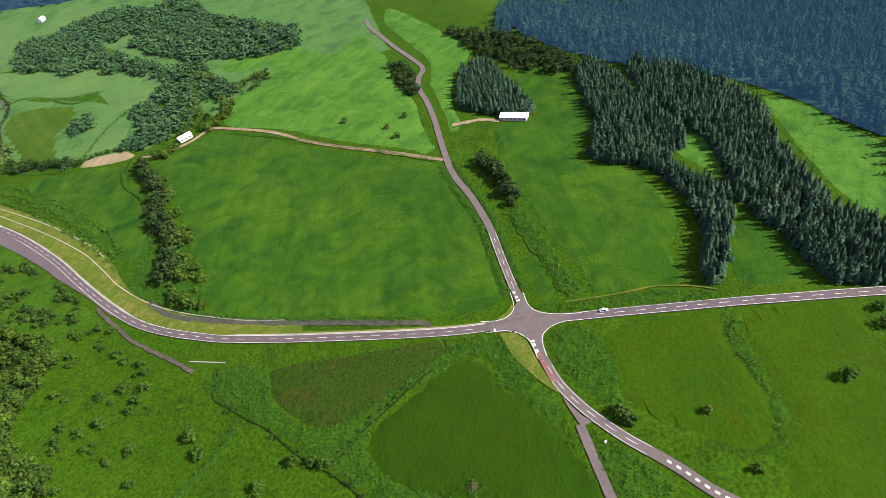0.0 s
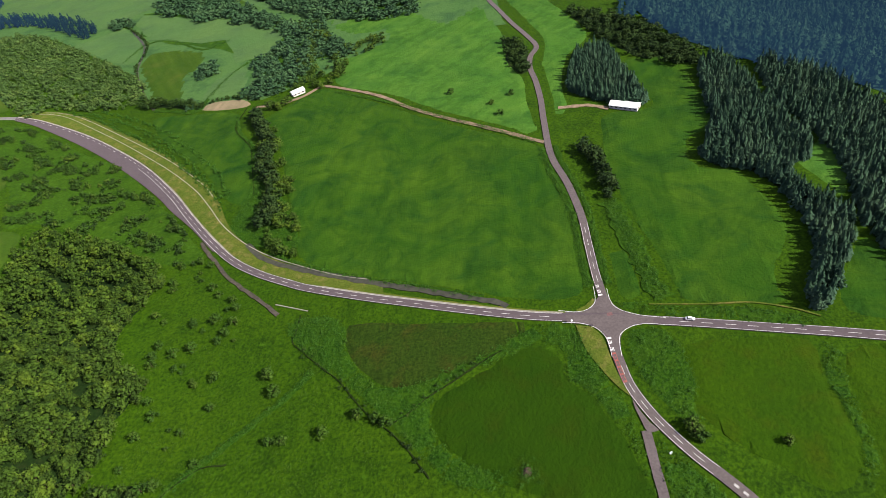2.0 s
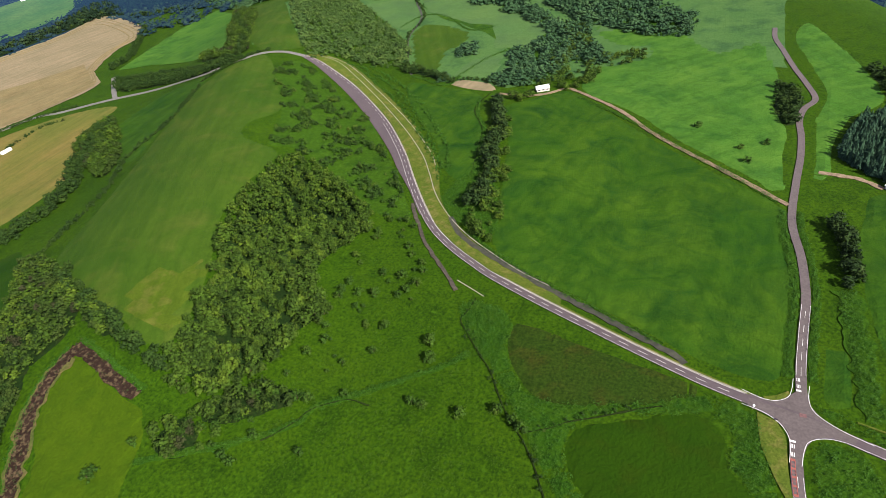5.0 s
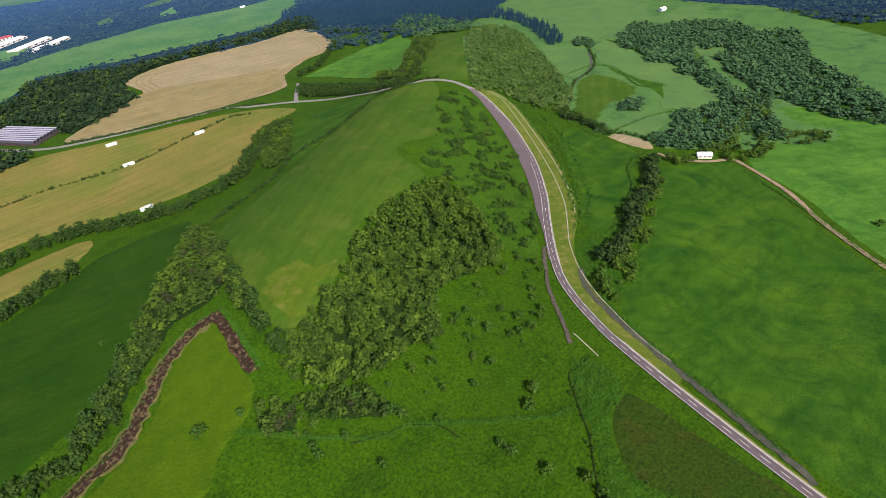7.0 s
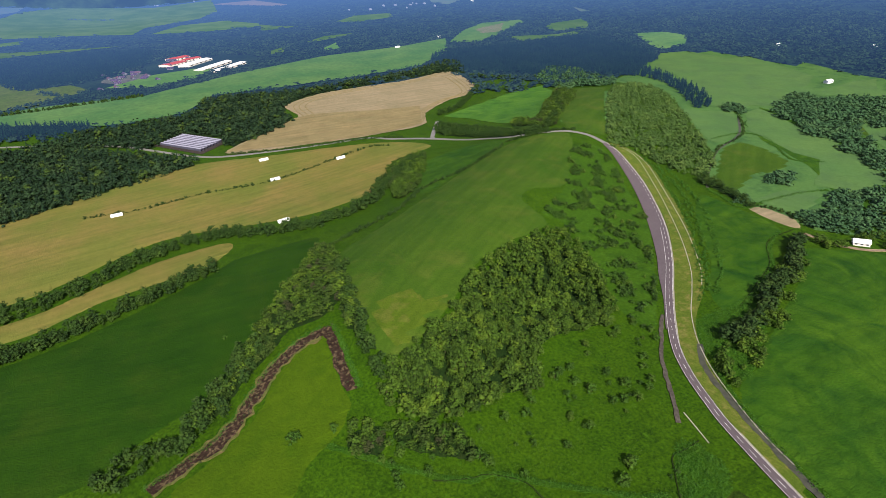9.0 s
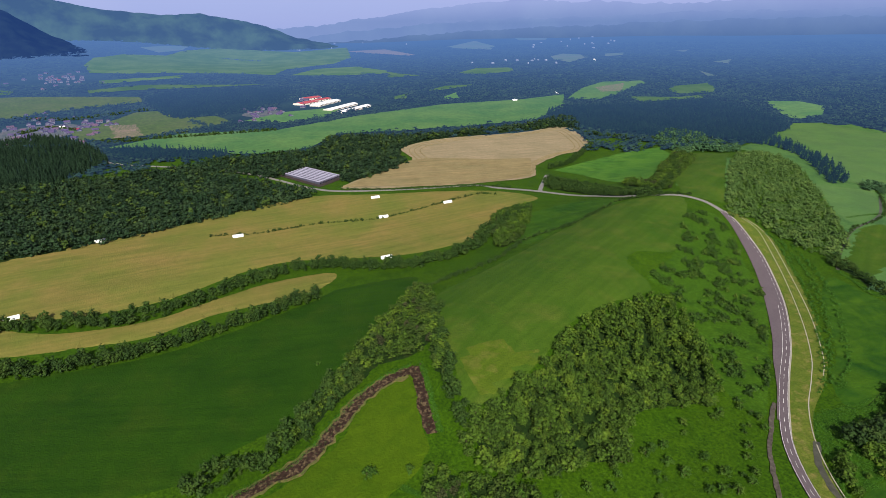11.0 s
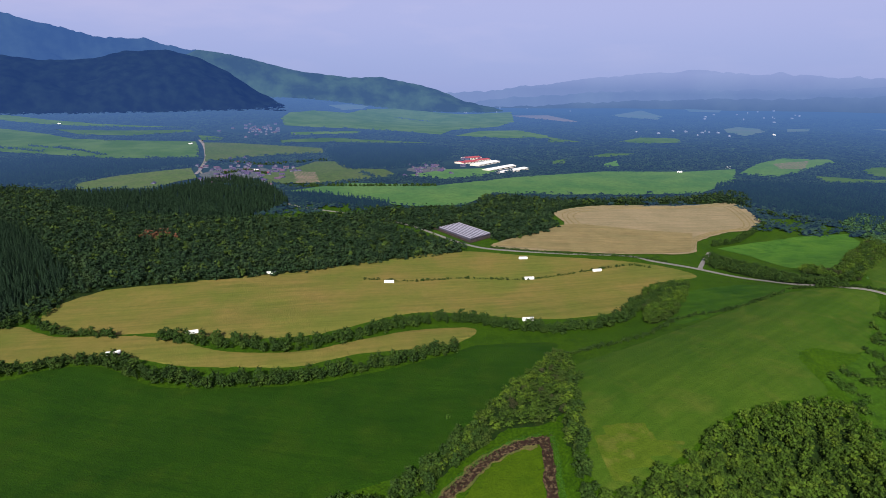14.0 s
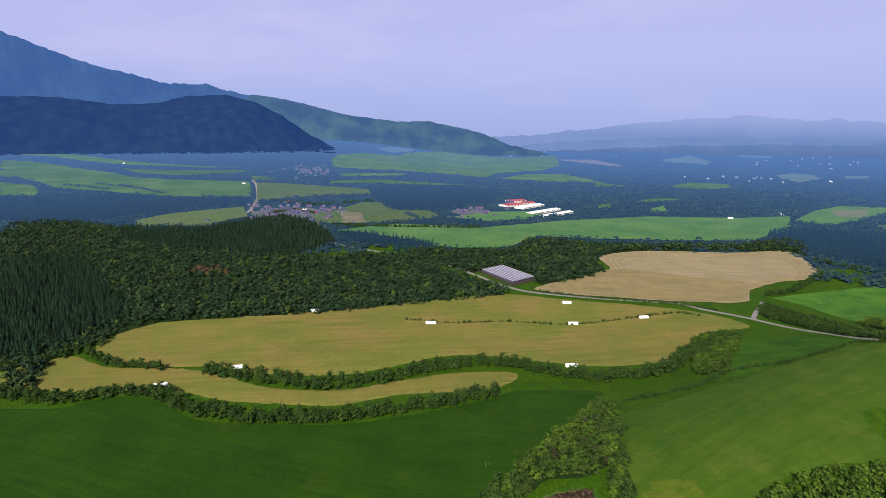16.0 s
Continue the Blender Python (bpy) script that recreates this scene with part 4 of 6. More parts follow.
for nm, pts, w, mat, label in (
    ("old_path", [(-229.4, 306.7), (-221.5, 295.9), (-210.9, 283.9), (-198.6, 269.3), (-185.8, 258.4), (-171.1, 246.5), (-161.1, 238), (-152.7, 230.4)], 2.6, M_TRACK, "old cracked asphalt path in the grass"),
    ("culvert_path", [(-156.6, 239.1), (-144.3, 234.6), (-133.9, 230.7)], 0.6, M_CONCRETE, "pale concrete edge in the grass"),
    ("farm_track", [(17.2, 378.4), (-17.2, 405.2), (-61.9, 437.4), (-91, 461.2), (-123, 493), (-174, 528), (-186, 532), (-200, 517), (-220, 507), (-246, 507)], 3.6, M_DIRT, "brown dirt farm track between fields"),
    ("side_track", [(38.9, 138.5), (39.1, 125.9), (39.3, 114.7), (39.7, 103.1), (40, 95.5)], 4.0, M_OLDASPHALT, "narrow old asphalt side track"),
    ("barn_track", [(32.4, 426.3), (46.4, 425.3), (55.5, 423.7), (70, 415.3)], 4.0, M_DIRT, "brown dirt drive to the barn"),
    ("valley_track", [(-367, 537), (-395, 575), (-438, 649), (-463, 726), (-517, 804)], 3.0, M_DAMP, "dark grassy track in the valley"),
    ("gravel_drive", [(-722, 406), (-738, 414), (-809, 464)], 6.0, M_LANE, "short gravel drive"),
    ("grass_track", [(55.8, 211), (70.9, 208.7), (84.4, 206.8), (103.2, 205), (119.8, 198.8), (130.2, 192.4)], 0.9, M_VERGE, "faint dry wheel track in grass"),
    ("drain_channel", [(-500, 543), (-483, 544), (-459, 535), (-413, 504), (-366, 469), (-305, 418), (-261.4, 376.5), (-238.8, 349.6), (-218.5, 323.3), (-195.4, 300.6), (-172.1, 283.7), (-146.6, 270), (-120.9, 258.2), (-100.6, 251.7)], 0.6, M_CONCRETE, "pale concrete drain along the embankment"),
    ("drain_channel", [(-492, 548), (-474, 547), (-441, 532), (-374, 484), (-309, 432), (-257.9, 383.9), (-239.3, 361.5)], 0.6, M_CONCRETE, "pale concrete drain along the embankment"),
    ("roadside_ditch", [(-192.2, 298.4), (-176.1, 282.3), (-152.4, 269.8), (-119.3, 256.5), (-81.3, 243), (-48.6, 231.9), (-23.6, 223), (-17.2, 218.6)], 4.0, M_DAMP, "dark damp ditch beside the road"),
    ("brook", [(-138, 228), (-138, 217), (-139, 209), (-131, 201), (-119, 190), (-107, 180), (-96, 167), (-87, 157), (-75, 147), (-65, 136), (-55, 123)], 0.55, M_DITCH_SHADE, "narrow dark brook in the meadow"),
    ("brook", [(-74, 152), (-66, 157), (-57, 165), (-46, 172), (-32, 182), (-21, 189)], 0.55, M_DITCH_SHADE, "dark ditch between reed and wet meadow"),
    ("brook", [(-194, 96), (-189, 105), (-185, 115), (-183, 122), (-170, 135), (-156, 137)], 0.55, M_DITCH_SHADE, "short dark ditch in rough grass"),
    # Painted shadow line at the field's edge, laid as a dark strip.
    ("brook", [(-256, 508), (-254, 467), (-229, 430), (-214, 388), (-204, 357)], 0.55, M_DITCH_SHADE, "dark shadow line along a field edge"),
    ("trench_edge", [(-330, 88), (-328.4, 73), (-318.8, 54), (-306.6, 40.6), (-289, 22.9), (-277.9, 7.1), (-273.5, -11.5), (-267.3, -29)], 10.5, M_DRYGRASS, "dry tan grass along dug soil"),
    ("dug_trench", [(-332.2, 94.9), (-328.4, 73), (-318.8, 54), (-306.6, 40.6), (-289, 22.9), (-277.9, 7.1), (-273.5, -11.5), (-267.3, -29)], 7.5, M_SOIL, "strip of dug brown soil and scrub"),
    ("dug_trench", [(-333.3, 95.4), (-309.9, 92.6), (-287.8, 88.7), (-270.8, 86.4)], 8.5, M_SOIL, "strip of dug brown soil and scrub"),
):
    rag = {"dug_trench": 0.55, "trench_edge": 0.6, "brook": 1.3, "roadside_ditch": 0.5, "old_path": 0.5, "farm_track": 0.4, "barn_track": 0.6}.get(nm, 0.1)
    tagged(ribbon(nm, pts, w, 0.46 if nm == "trench_edge" else 0.5, mat, ragged=rag, step=2), label, "path", kind="structure")
tagged(ribbon("village_road", [(-2404, -755), (-2257, -695), (-2013, -616), (-1847, -572), (-1658, -540)], 9.0, 1.6, M_FARLANE, step=12), "wide pale grey road into the village", "road", kind="structure")
for o in ([(-511, 536), (-494, 551), (-447, 539), (-371, 487), (-307, 434), (-256.3, 385.4), (-233, 355.1), (-211.6, 319.3), (-190.1, 296.5), (-167.4, 280), (-145.1, 267.8), (-124.2, 258), (-104.6, 250.3), (-89.7, 243.1), (-88.3, 236.2), (-108.3, 241.9), (-131.1, 249.4), (-153.1, 259.6), (-176, 271.5), (-199, 287.7), (-221.5, 309.7), (-248.4, 340.4), (-279.7, 377.8), (-325, 425), (-375, 465), (-423, 499), (-481, 527)], [(-174.3, 272.3), (-151.2, 261.1), (-118.7, 249.1), (-81.3, 236.4), (-48.9, 226.8), (-17.8, 218.4), (12.4, 211.4), (18.3, 210.2), (11.8, 209), (-18.3, 215.5), (-49.2, 223.4), (-81.3, 232.9), (-118.4, 245.1), (-150.7, 257.4), (-173.4, 267.4)], [(18.7, 211.7), (24, 214.2), (28.4, 219.2), (29.7, 216.5), (27.4, 211.6), (22.7, 209), (19.7, 209.3)], [(17.4, 201.4), (25.5, 199.1), (29.2, 193), (30.8, 181.8), (33.1, 167.5), (35.7, 156.2), (32.1, 160.8), (26.6, 170.1), (20.9, 182.9), (18.3, 194.6)]):
    drape("verge", o, 0.45, M_VERGE, "dry yellow grass verge of the road", "verge", 0.4)

# crossing marks
along = (Vector(ROAD_SOUTH[2]) - Vector(ROAD_SOUTH[1])).normalized()
sc = resample(ROAD_SOUTH, 1.0)
nc = resample(ROAD_NORTH, 1.0)
mc = resample(ROAD_MAIN, 1.0)
ribbon("red_patch", nc[1:4], 2.8, 0.63, M_FADED, slab, 0, 0, 0.02)
for k in range(9):
    ribbon("red_bar", sc[22 + 2 * k:24 + 2 * k], 1.5, 0.66, M_REDPAINT if k % 2 == 0 else M_FADED, south, 0, -1.25, 0.02)
for s in (-2.05, -0.45):
    ribbon("red_rail", sc[22:40], 0.22, 0.68, M_REDPAINT, south, 0, s, 0.02)
for line, owner, start, s in ((sc, south, 13, -1), (nc, north, 15, 1)):
    ribbon("stop_line", line[start:start + 2], 2.1, 0.66, M_PAINT, owner, 0, s * 1.2, 0.02)
    for k in range(2):
        for q in (-0.6, 0.0, 0.6):
            ribbon("road_letter", line[start + 2 + 4 * k:start + 5 + 4 * k], 0.28, 0.64, M_PAINT, owner, 0, s * 1.2 + q, 0.02)
for k in range(8):
    i = 98 + 4 * k
    if i + 3 < len(sc):
        for q in (-0.3, 0.3):
            ribbon("road_letter", sc[i:i + 3], 0.28, 0.64, M_PAINT, south, 0, q, 0.02)



# trees
rng = np.random.default_rng(7)


OCT_V = np.array([(1, 0, 0), (-1, 0, 0), (0, 1, 0), (0, -1, 0), (0, 0, 1), (0, 0, -1)], float)
OCT_F = np.array([(0, 2, 4), (2, 1, 4), (1, 3, 4), (3, 0, 4), (2, 0, 5), (1, 2, 5), (3, 1, 5), (0, 3, 5)])


def crown_proto(lumps, leaves, wide=0.42, base=0.25, lump=0.2, leaf=0.05):
    """A crown one metre high: uneven lumps, each with a dark core under many tilted sprays of leaves, and loose sprays that break the outline."""
    vs, fs, n = [], [], 0
    spots = []
    for k in range(lumps):
        a, h = k * 2.4 + rng.uniform(-0.5, 0.5), (k + rng.uniform(0, 1)) / lumps
        r = wide * math.sqrt(max(0.05, 1 - (h * 1.05 - 0.25) ** 2)) * rng.uniform(0.35, 0.8) * (0.35 if k == lumps - 1 and lumps > 2 else 1)
        s = lump * rng.uniform(0.75, 1.35) * (1.15 - 0.4 * h)
        p = np.array([r * math.cos(a), r * math.sin(a), base + (0.86 - base) * h])
        spots.append((p, s))
        vs.append(OCT_V * (0.72 * s * rng.uniform(0.8, 1.15, (6, 1))) * (1, 1, 0.85) + p)
        fs.append(OCT_F + n)
        n += 6
    for k in range(leaves):
        if spots and k % 5:
            p, s = spots[k % len(spots)]
            d = rng.normal(0, 1, 3)
            d[2] = abs(d[2]) * 0.9 - 0.25
            d /= np.linalg.norm(d)
            p = p + d * s * rng.uniform(0.75, 1.12) * (1, 1, 0.9)
        else:
            h, a = rng.uniform(0, 1), rng.uniform(0, 6.28)
            r = wide * math.sqrt(max(0.05, 1 - (h * 1.05 - 0.25) ** 2)) * rng.uniform(0.3, 1.15) ** 0.6
            p = np.array([r * math.cos(a), r * math.sin(a), base + (1.0 - base) * h])
            d = np.array([math.cos(a), math.sin(a), 0.7])
        d = d / np.linalg.norm(d) + rng.normal(0, 0.45, 3)
        d /= np.linalg.norm(d)
        u = np.cross(d, rng.normal(0, 1, 3))
        u /= np.linalg.norm(u)
        w = np.cross(d, u)
        size = leaf * rng.uniform(1.1, 2.2)
        vs.append(np.array([p + size * (math.cos(t) * u + math.sin(t) * w) for t in (0.0, 2.1 + rng.uniform(-0.4, 0.4), 4.2 + rng.uniform(-0.4, 0.4))]))
        fs.append(np.array([[n, n + 1, n + 2]]))
        n += 3
    return np.concatenate(vs), np.concatenate(fs)


def conifer_proto(tiers, sprays):
    """A spire one metre high: a slim core with tiers of drooping, uneven boughs."""
    vs, fs, n = [], [], 0
    ring = [(0.06 * math.cos(a), 0.06 * math.sin(a), 0.05) for a in (0.3, 1.9, 3.4, 4.9)]
    vs.append(np.array(ring + [(0, 0, 0.96)]))
    fs.append(np.array([(0, 1, 4), (1, 2, 4), (2, 3, 4), (3, 0, 4)]))
    n += 5
    for k in range(tiers):
        s = (k + rng.uniform(0, 0.6)) / tiers
        r = (0.155 * (1 - s) ** 0.75 + 0.02) * rng.uniform(0.8, 1.2)
        for q in range(sprays if s < 0.7 else max(3, sprays - 2)):
            a = 6.283 * (q + rng.uniform(0, 0.8)) / sprays + k
            d = np.array([math.cos(a), math.sin(a), 0.0])
            t = np.array([-math.sin(a), math.cos(a), 0.0])
            h = 0.06 + 0.9 * s + rng.uniform(-0.03, 0.03)
            w = 0.06 * (1.25 - s) * rng.uniform(0.8, 1.4)
            top = np.array([0, 0, min(1.0, h + 0.10)]) + d * r * 0.15
            tip = np.array([0, 0, h - 0.03]) + d * r * rng.uniform(0.75, 1.15)
            vs.append(np.array([top, tip - t * w, tip + t * w]))
            fs.append(np.array([[n, n + 1, n + 2]]))
            n += 3
    return np.concatenate(vs), np.concatenate(fs)


BROAD = [crown_proto(7, 105, 0.42, 0.18, 0.21, 0.048) for _ in range(6)]
BUSH = [crown_proto(4, 44, 0.6, 0.05, 0.33, 0.085) for _ in range(6)]
WEED = [crown_proto(0, 26, 0.75, 0.0, 0.3, 0.08) for _ in range(5)]
FAR_BROAD = [crown_proto(4, 34, 0.44, 0.12, 0.28, 0.08) for _ in range(6)]
MIDDLE = [crown_proto(3, 28, 0.44, 0.10, 0.27, 0.085) for _ in range(6)]
SMALL = [crown_proto(1, 11, 0.42, 0.15, 0.38, 0.13) for _ in range(6)]
SPIRE = [conifer_proto(10, 6) for _ in range(6)]
FAR_SPIRE = [conifer_proto(5, 4) for _ in range(5)]


def scatter(poly, spacing, gap=0.0):
    """Uneven points inside an outline."""
    c = loop_spline(poly, 6)
    xs, ys = [q.x for q in c], [q.y for q in c]
    gx, gy = np.meshgrid(np.arange(min(xs), max(xs), spacing), np.arange(min(ys), max(ys), spacing))
    gx = (gx + rng.uniform(-0.48, 0.48, gx.shape) * spacing).ravel()
    gy = (gy + rng.uniform(-0.48, 0.48, gy.shape) * spacing).ravel()
    ok = inside(gx, gy, c)
    if gap:
        clump = np.array([noise.noise((x / 16, y / 16, 3.0)) for x, y in zip(gx, gy)])
        ok &= clump + rng.uniform(-0.2, 0.2, len(gx)) > gap
    return np.c_[gx[ok], gy[ok]]


def along_curve(pts, width, spacing):
    out = []
    for q, d, n in sides(resample(pts, spacing)):
        for _ in range(max(1, round(width / spacing))):
            e = q + n * rng.uniform(-0.5, 0.5) * width + d * rng.uniform(-0.5, 0.5) * spacing
            out.append((e.x, e.y))
    return np.array(out)


def stand(name, xy, protos, size, spread, mat, label, squash=1.0):
    """All the trees of a stand in one mesh."""
    if not len(xy):
        return None
    vs, fs, n = [], [], 0
    z = height(xy[:, 0], xy[:, 1])
    pick = rng.integers(0, len(protos), len(xy))
    sc_ = size * rng.uniform(1 - spread, 1 + spread, len(xy))
    turn = rng.uniform(0, 6.28, len(xy))
    for k, (pv, pf) in enumerate(protos):
        m = np.where(pick == k)[0]
        if not len(m):
            continue
        c, s = np.cos(turn[m])[:, None], np.sin(turn[m])[:, None]
        h = sc_[m][:, None]
        wide = h * rng.uniform(0.85, 1.2, (len(m), 1)) * squash
        x = (pv[:, 0] * c - pv[:, 1] * s) * wide + xy[m][:, :1]
        y = (pv[:, 0] * s + pv[:, 1] * c) * wide + xy[m][:, 1:]
        zz = pv[:, 2] * h + z[m][:, None]
        vs.append(np.stack([x, y, zz], -1).reshape(-1, 3))
        fs.append((pf[None] + (n + np.arange(len(m)) * len(pv))[:, None, None]).reshape(-1, 3))
        n += len(m) * len(pv)
    return tagged(tri_mesh(name, np.concatenate(vs), np.concatenate(fs), mat), label, "woodland", kind="stuff")


def mixed(name, xy, protos, size, spread, mats, label, squash):
    """One stand of several kinds of tree, in groups."""
    if not len(xy):
        return
    kind = np.array([noise.noise((x / 13, y / 13, 5.0)) for x, y in xy]) + rng.uniform(-0.28, 0.28, len(xy))
    lim = (-9, 0.08, 0.48, 9)
    for k, mat in enumerate(mats):
        stand(name, xy[(kind >= lim[k]) & (kind < lim[k + 1])], protos, size * (1, 0.85, 0.8)[k], spread, mat, label + (" with dark leaves", " with yellow-green leaves", " with brownish leaves")[k], squash)


def woods(rows, protos, spacing, size, mat, label, name="woodland", gap=0.0, squash=1.0, spread=0.35, floor=False, mats=None, avoid=()):
    for poly, _ in rows:
        if mats:
            drape("wood_floor", poly, 0.3, M_SHADE_FLOOR, "wooded ground under trees", "ground")
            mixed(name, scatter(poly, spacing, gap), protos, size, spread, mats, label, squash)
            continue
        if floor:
            drape("wood_floor", poly, 0.3, M_SHADE_FLOOR if floor is True else floor, "wooded ground under trees", "ground")
        xy = scatter(poly, spacing, gap)
        for q in avoid:
            xy = xy[~inside(xy[:, 0], xy[:, 1], q)]
        stand(name, xy, protos, size, spread, mat, label, squash)


RIDGE_WOOD = [(-274, 110), (-284, 132), (-294, 160), (-311, 189), (-331, 216), (-347, 256), (-356, 293), (-360, 323), (-343, 328), (-299, 311), (-269, 295), (-244, 277), (-244, 254), (-249, 226), (-238, 201), (-218, 188), (-217, 169), (-223, 152), (-222, 131), (-228, 116), (-244, 100), (-261, 98)]
area = []
area.append(([(-1382, -749), (-1384, -637), (-1399, -549), (-1508, -489), (-1568, -402), (-1451, -310), (-1293, -240), (-1200, -217), (-1132, -249), (-1081, -302), (-1105, -405), (-1157, -536), (-1216, -645)], 0))
area.append(([(-993, -753), (-1051, -734), (-1076, -688), (-953, -566), (-822, -467), (-733, -401), (-682, -405), (-638, -419), (-579, -453)], 0))
PLANTED = [q for q, _ in area]
woods(area, SPIRE, 6.9, 15.0, M_CONIFER, "dark green conifer plantation", squash=1.0, spread=0.3)
area = []
area.append(([(-1150, -40), (-1160, 141), (-1272, 216), (-1215, 385), (-1237, 634), (-1296, 790), (-1138, 731), (-1181, 699), (-1171, 417), (-1112, 315), (-1040, 286), (-975, 278), (-895, 163), (-970, 157), (-1016, 104), (-973, 62), (-1006, 24), (-1099, -60)], 0))
area.append(([(-1326, -993), (-1483, -965), (-1371, -710), (-1136, -493), (-1088, -208), (-1117, -83), (-1002, 4), (-891, 83), (-842, 96), (-782, -58), (-743, -159), (-721, -269), (-705, -348), (-659, -379), (-623, -384), (-597, -400), (-551, -431)], 0))
FOREST = [q for q, _ in area]
woods(area, MIDDLE, 9.0, 9.0, M_FARBROAD, "dense dark green broadleaf forest", squash=1.2, spread=0.45, floor=True, avoid=PLANTED)
woods(area, SPIRE, 24, 13.0, M_CONIFER, "lone conifers in a broadleaf forest", spread=0.3, squash=1.1, avoid=PLANTED)
woods(area, MIDDLE, 30, 10.5, M_YELLOW, "pale crowns in a broadleaf forest", squash=1.2, spread=0.3, avoid=PLANTED)
# Added rust-brown crowns stand in for a red-brown felled clearing.
stand("woodland", np.array((-968, -387)) + rng.normal(0, 16, (26, 2)), MIDDLE, 9.5, 0.3, M_RUST, "rust-brown trees in place of a felled clearing", 1.1)
area = []
area.append(([(-467, 143), (-418, 138), (-367, 123), (-347, 98), (-349, 74), (-336, 58), (-319, 34), (-301, 15), (-300, -1), (-318, 17), (-352, 44), (-381, 65), (-435, 110)], 0))
area.append(([(-375, 121), (-346, 123), (-320, 117), (-319, 105), (-348, 111)], 0))
area.append(([(-837, 741), (-745, 695), (-699, 649), (-638, 571), (-586, 515), (-595, 494), (-627, 495), (-659, 499), (-689, 528), (-646, 520), (-682, 572), (-744, 630), (-765, 662)], 0))
area.append(([(-244, 71), (-239, 90), (-224, 85), (-221, 71), (-233, 66)], 0))
area.append(([(-234, 90), (-229, 112), (-213, 125), (-193, 128), (-199, 114), (-215, 96)], 0))
area.append(([(-258, 194), (-257, 213), (-242, 205), (-243, 188)], 0))
area.append(([(-642, 292), (-669, 354), (-635, 343), (-552, 290), (-521, 248), (-563, 258)], 0))
woods(area, BROAD, 5.6, 6.5, M_HEDGE, "broadleaf copse", squash=1.2, mats=(M_BROAD, M_YELLOW, M_BROWN))
area = []
area.append(([(63, 619), (108, 579), (139, 528), (155, 478), (140, 465), (112, 489), (94, 520), (72, 575)], 0))
area.append(([(-4, 569), (16, 549), (15, 505), (9, 490), (-4, 521)], 0))
area.append(([(-393, 563), (-366, 557), (-306, 525), (-312, 519), (-353, 538), (-382, 543)], 0))
area.append(([(-787, 451), (-733, 473), (-624, 474), (-590, 494), (-565, 483), (-596, 451), (-685, 440), (-738, 424)], 0))
woods(area, BROAD, 6.0, 6.5, M_HEDGE, "dense dark green broadleaf copse", squash=1.2, floor=True)
area = []
area.append(([(-361, 787), (-328, 790), (-292, 761), (-257, 724), (-231, 721), (-206, 665), (-220, 664), (-250, 683), (-315, 743), (-352, 763)], 0))
area.append(([(-268, 533), (-267, 578), (-279, 611), (-269, 638), (-254, 679), (-217, 656), (-193, 645), (-164, 618), (-168, 593), (-205, 597), (-210, 554), (-235, 528)], 0))
area.append(([(-342, 600), (-351, 636), (-344, 650), (-321, 614), (-329, 600)], 0))
area.append(([(-325, 523), (-330, 541), (-325, 545), (-315, 527), (-315, 516)], 0))
area.append(([(-569, 842), (-558, 859), (-535, 846), (-523, 822), (-552, 821)], 0))
area.append(([(-228, 728), (-228, 739), (-193, 649), (-176, 625), (-181, 621), (-201, 653)], 0))
woods(area, FAR_BROAD, 5.4, 6.0, M_VALLEYWOOD, "loose dark green trees in the valley", gap=-0.3, squash=1.4, spread=0.5, floor=M_WEED)
area = []
area.append(([(-250, 511), (-224, 515), (-217, 534), (-204, 568), (-187, 597), (-178, 619), (-154, 633), (-128, 623), (-133, 604), (-162, 588), (-168, 536), (-183, 527), (-206, 534), (-214, 494), (-242, 502)], 0))
area.append(([(-236, 600), (-224, 634), (-250, 711), (-223, 710), (-199, 662), (-198, 611), (-207, 570)], 0))
area.append(([(-233, 475), (-209, 454), (-196, 414), (-174, 364), (-172, 341), (-158, 312), (-152, 279), (-175, 290), (-189, 313), (-194, 349), (-208, 396), (-221, 433)], 0))
woods(area, BROAD, 5.2, 6.0, M_BROAD, "green line of trees along a field", gap=-0.02, squash=1.2)
area = []
area.append(([(-504, 469), (-493, 509), (-395, 452), (-348, 423), (-288, 364), (-238, 311), (-220, 286), (-251, 285), (-301, 313), (-365, 335), (-389, 329), (-425, 387)], 0))
woods(area, BUSH, 4.2, 3.4, M_SHRUB, "young trees among shrubs on a slope", gap=0.12, spread=0.6)
area = []
area.append(([(-709, 738), (-737, 846), (-637, 803), (-490, 682), (-426, 625), (-395, 583), (-398, 554), (-439, 549), (-496, 553), (-512, 537)], 0))
woods(area, BUSH, 7.0, 6.0, M_KNOLL, "light green young broadleaf wood")
area = []
area.append(([(-504, 469), (-493, 509), (-395, 452), (-348, 423), (-288, 364), (-238, 311), (-220, 286), (-251, 285), (-301, 313), (-365, 335), (-389, 329), (-425, 387)], 0))
woods(area, BUSH, 3.6, 2.9, M_HEDGE, "green shrubs scattered over a grassy slope", "shrubs", 0.2, spread=0.5)
area = []
area.append(([(-310, 811), (-315, 886), (-270, 913), (-189, 843), (-108, 752), (-99, 688), (-153, 689), (-226, 728), (-267, 764)], 0))
area.append(([(-522, 961), (-480, 991), (-409, 1028), (-346, 993), (-339, 924), (-382, 867), (-401, 801), (-489, 876)], 0))
area.append(([(-533, 927), (-537, 999), (-501, 986), (-473, 1027), (-421, 1047), (-371, 1023), (-354, 982), (-400, 957), (-442, 903), (-398, 864), (-361, 837), (-325, 784), (-348, 781), (-378, 798), (-406, 793), (-457, 839), (-488, 846)], 0))
area.append(([(-334, 839), (-344, 958), (-311, 1022), (-269, 975), (-198, 766), (-216, 762), (-230, 726), (-266, 772), (-296, 791)], 0))
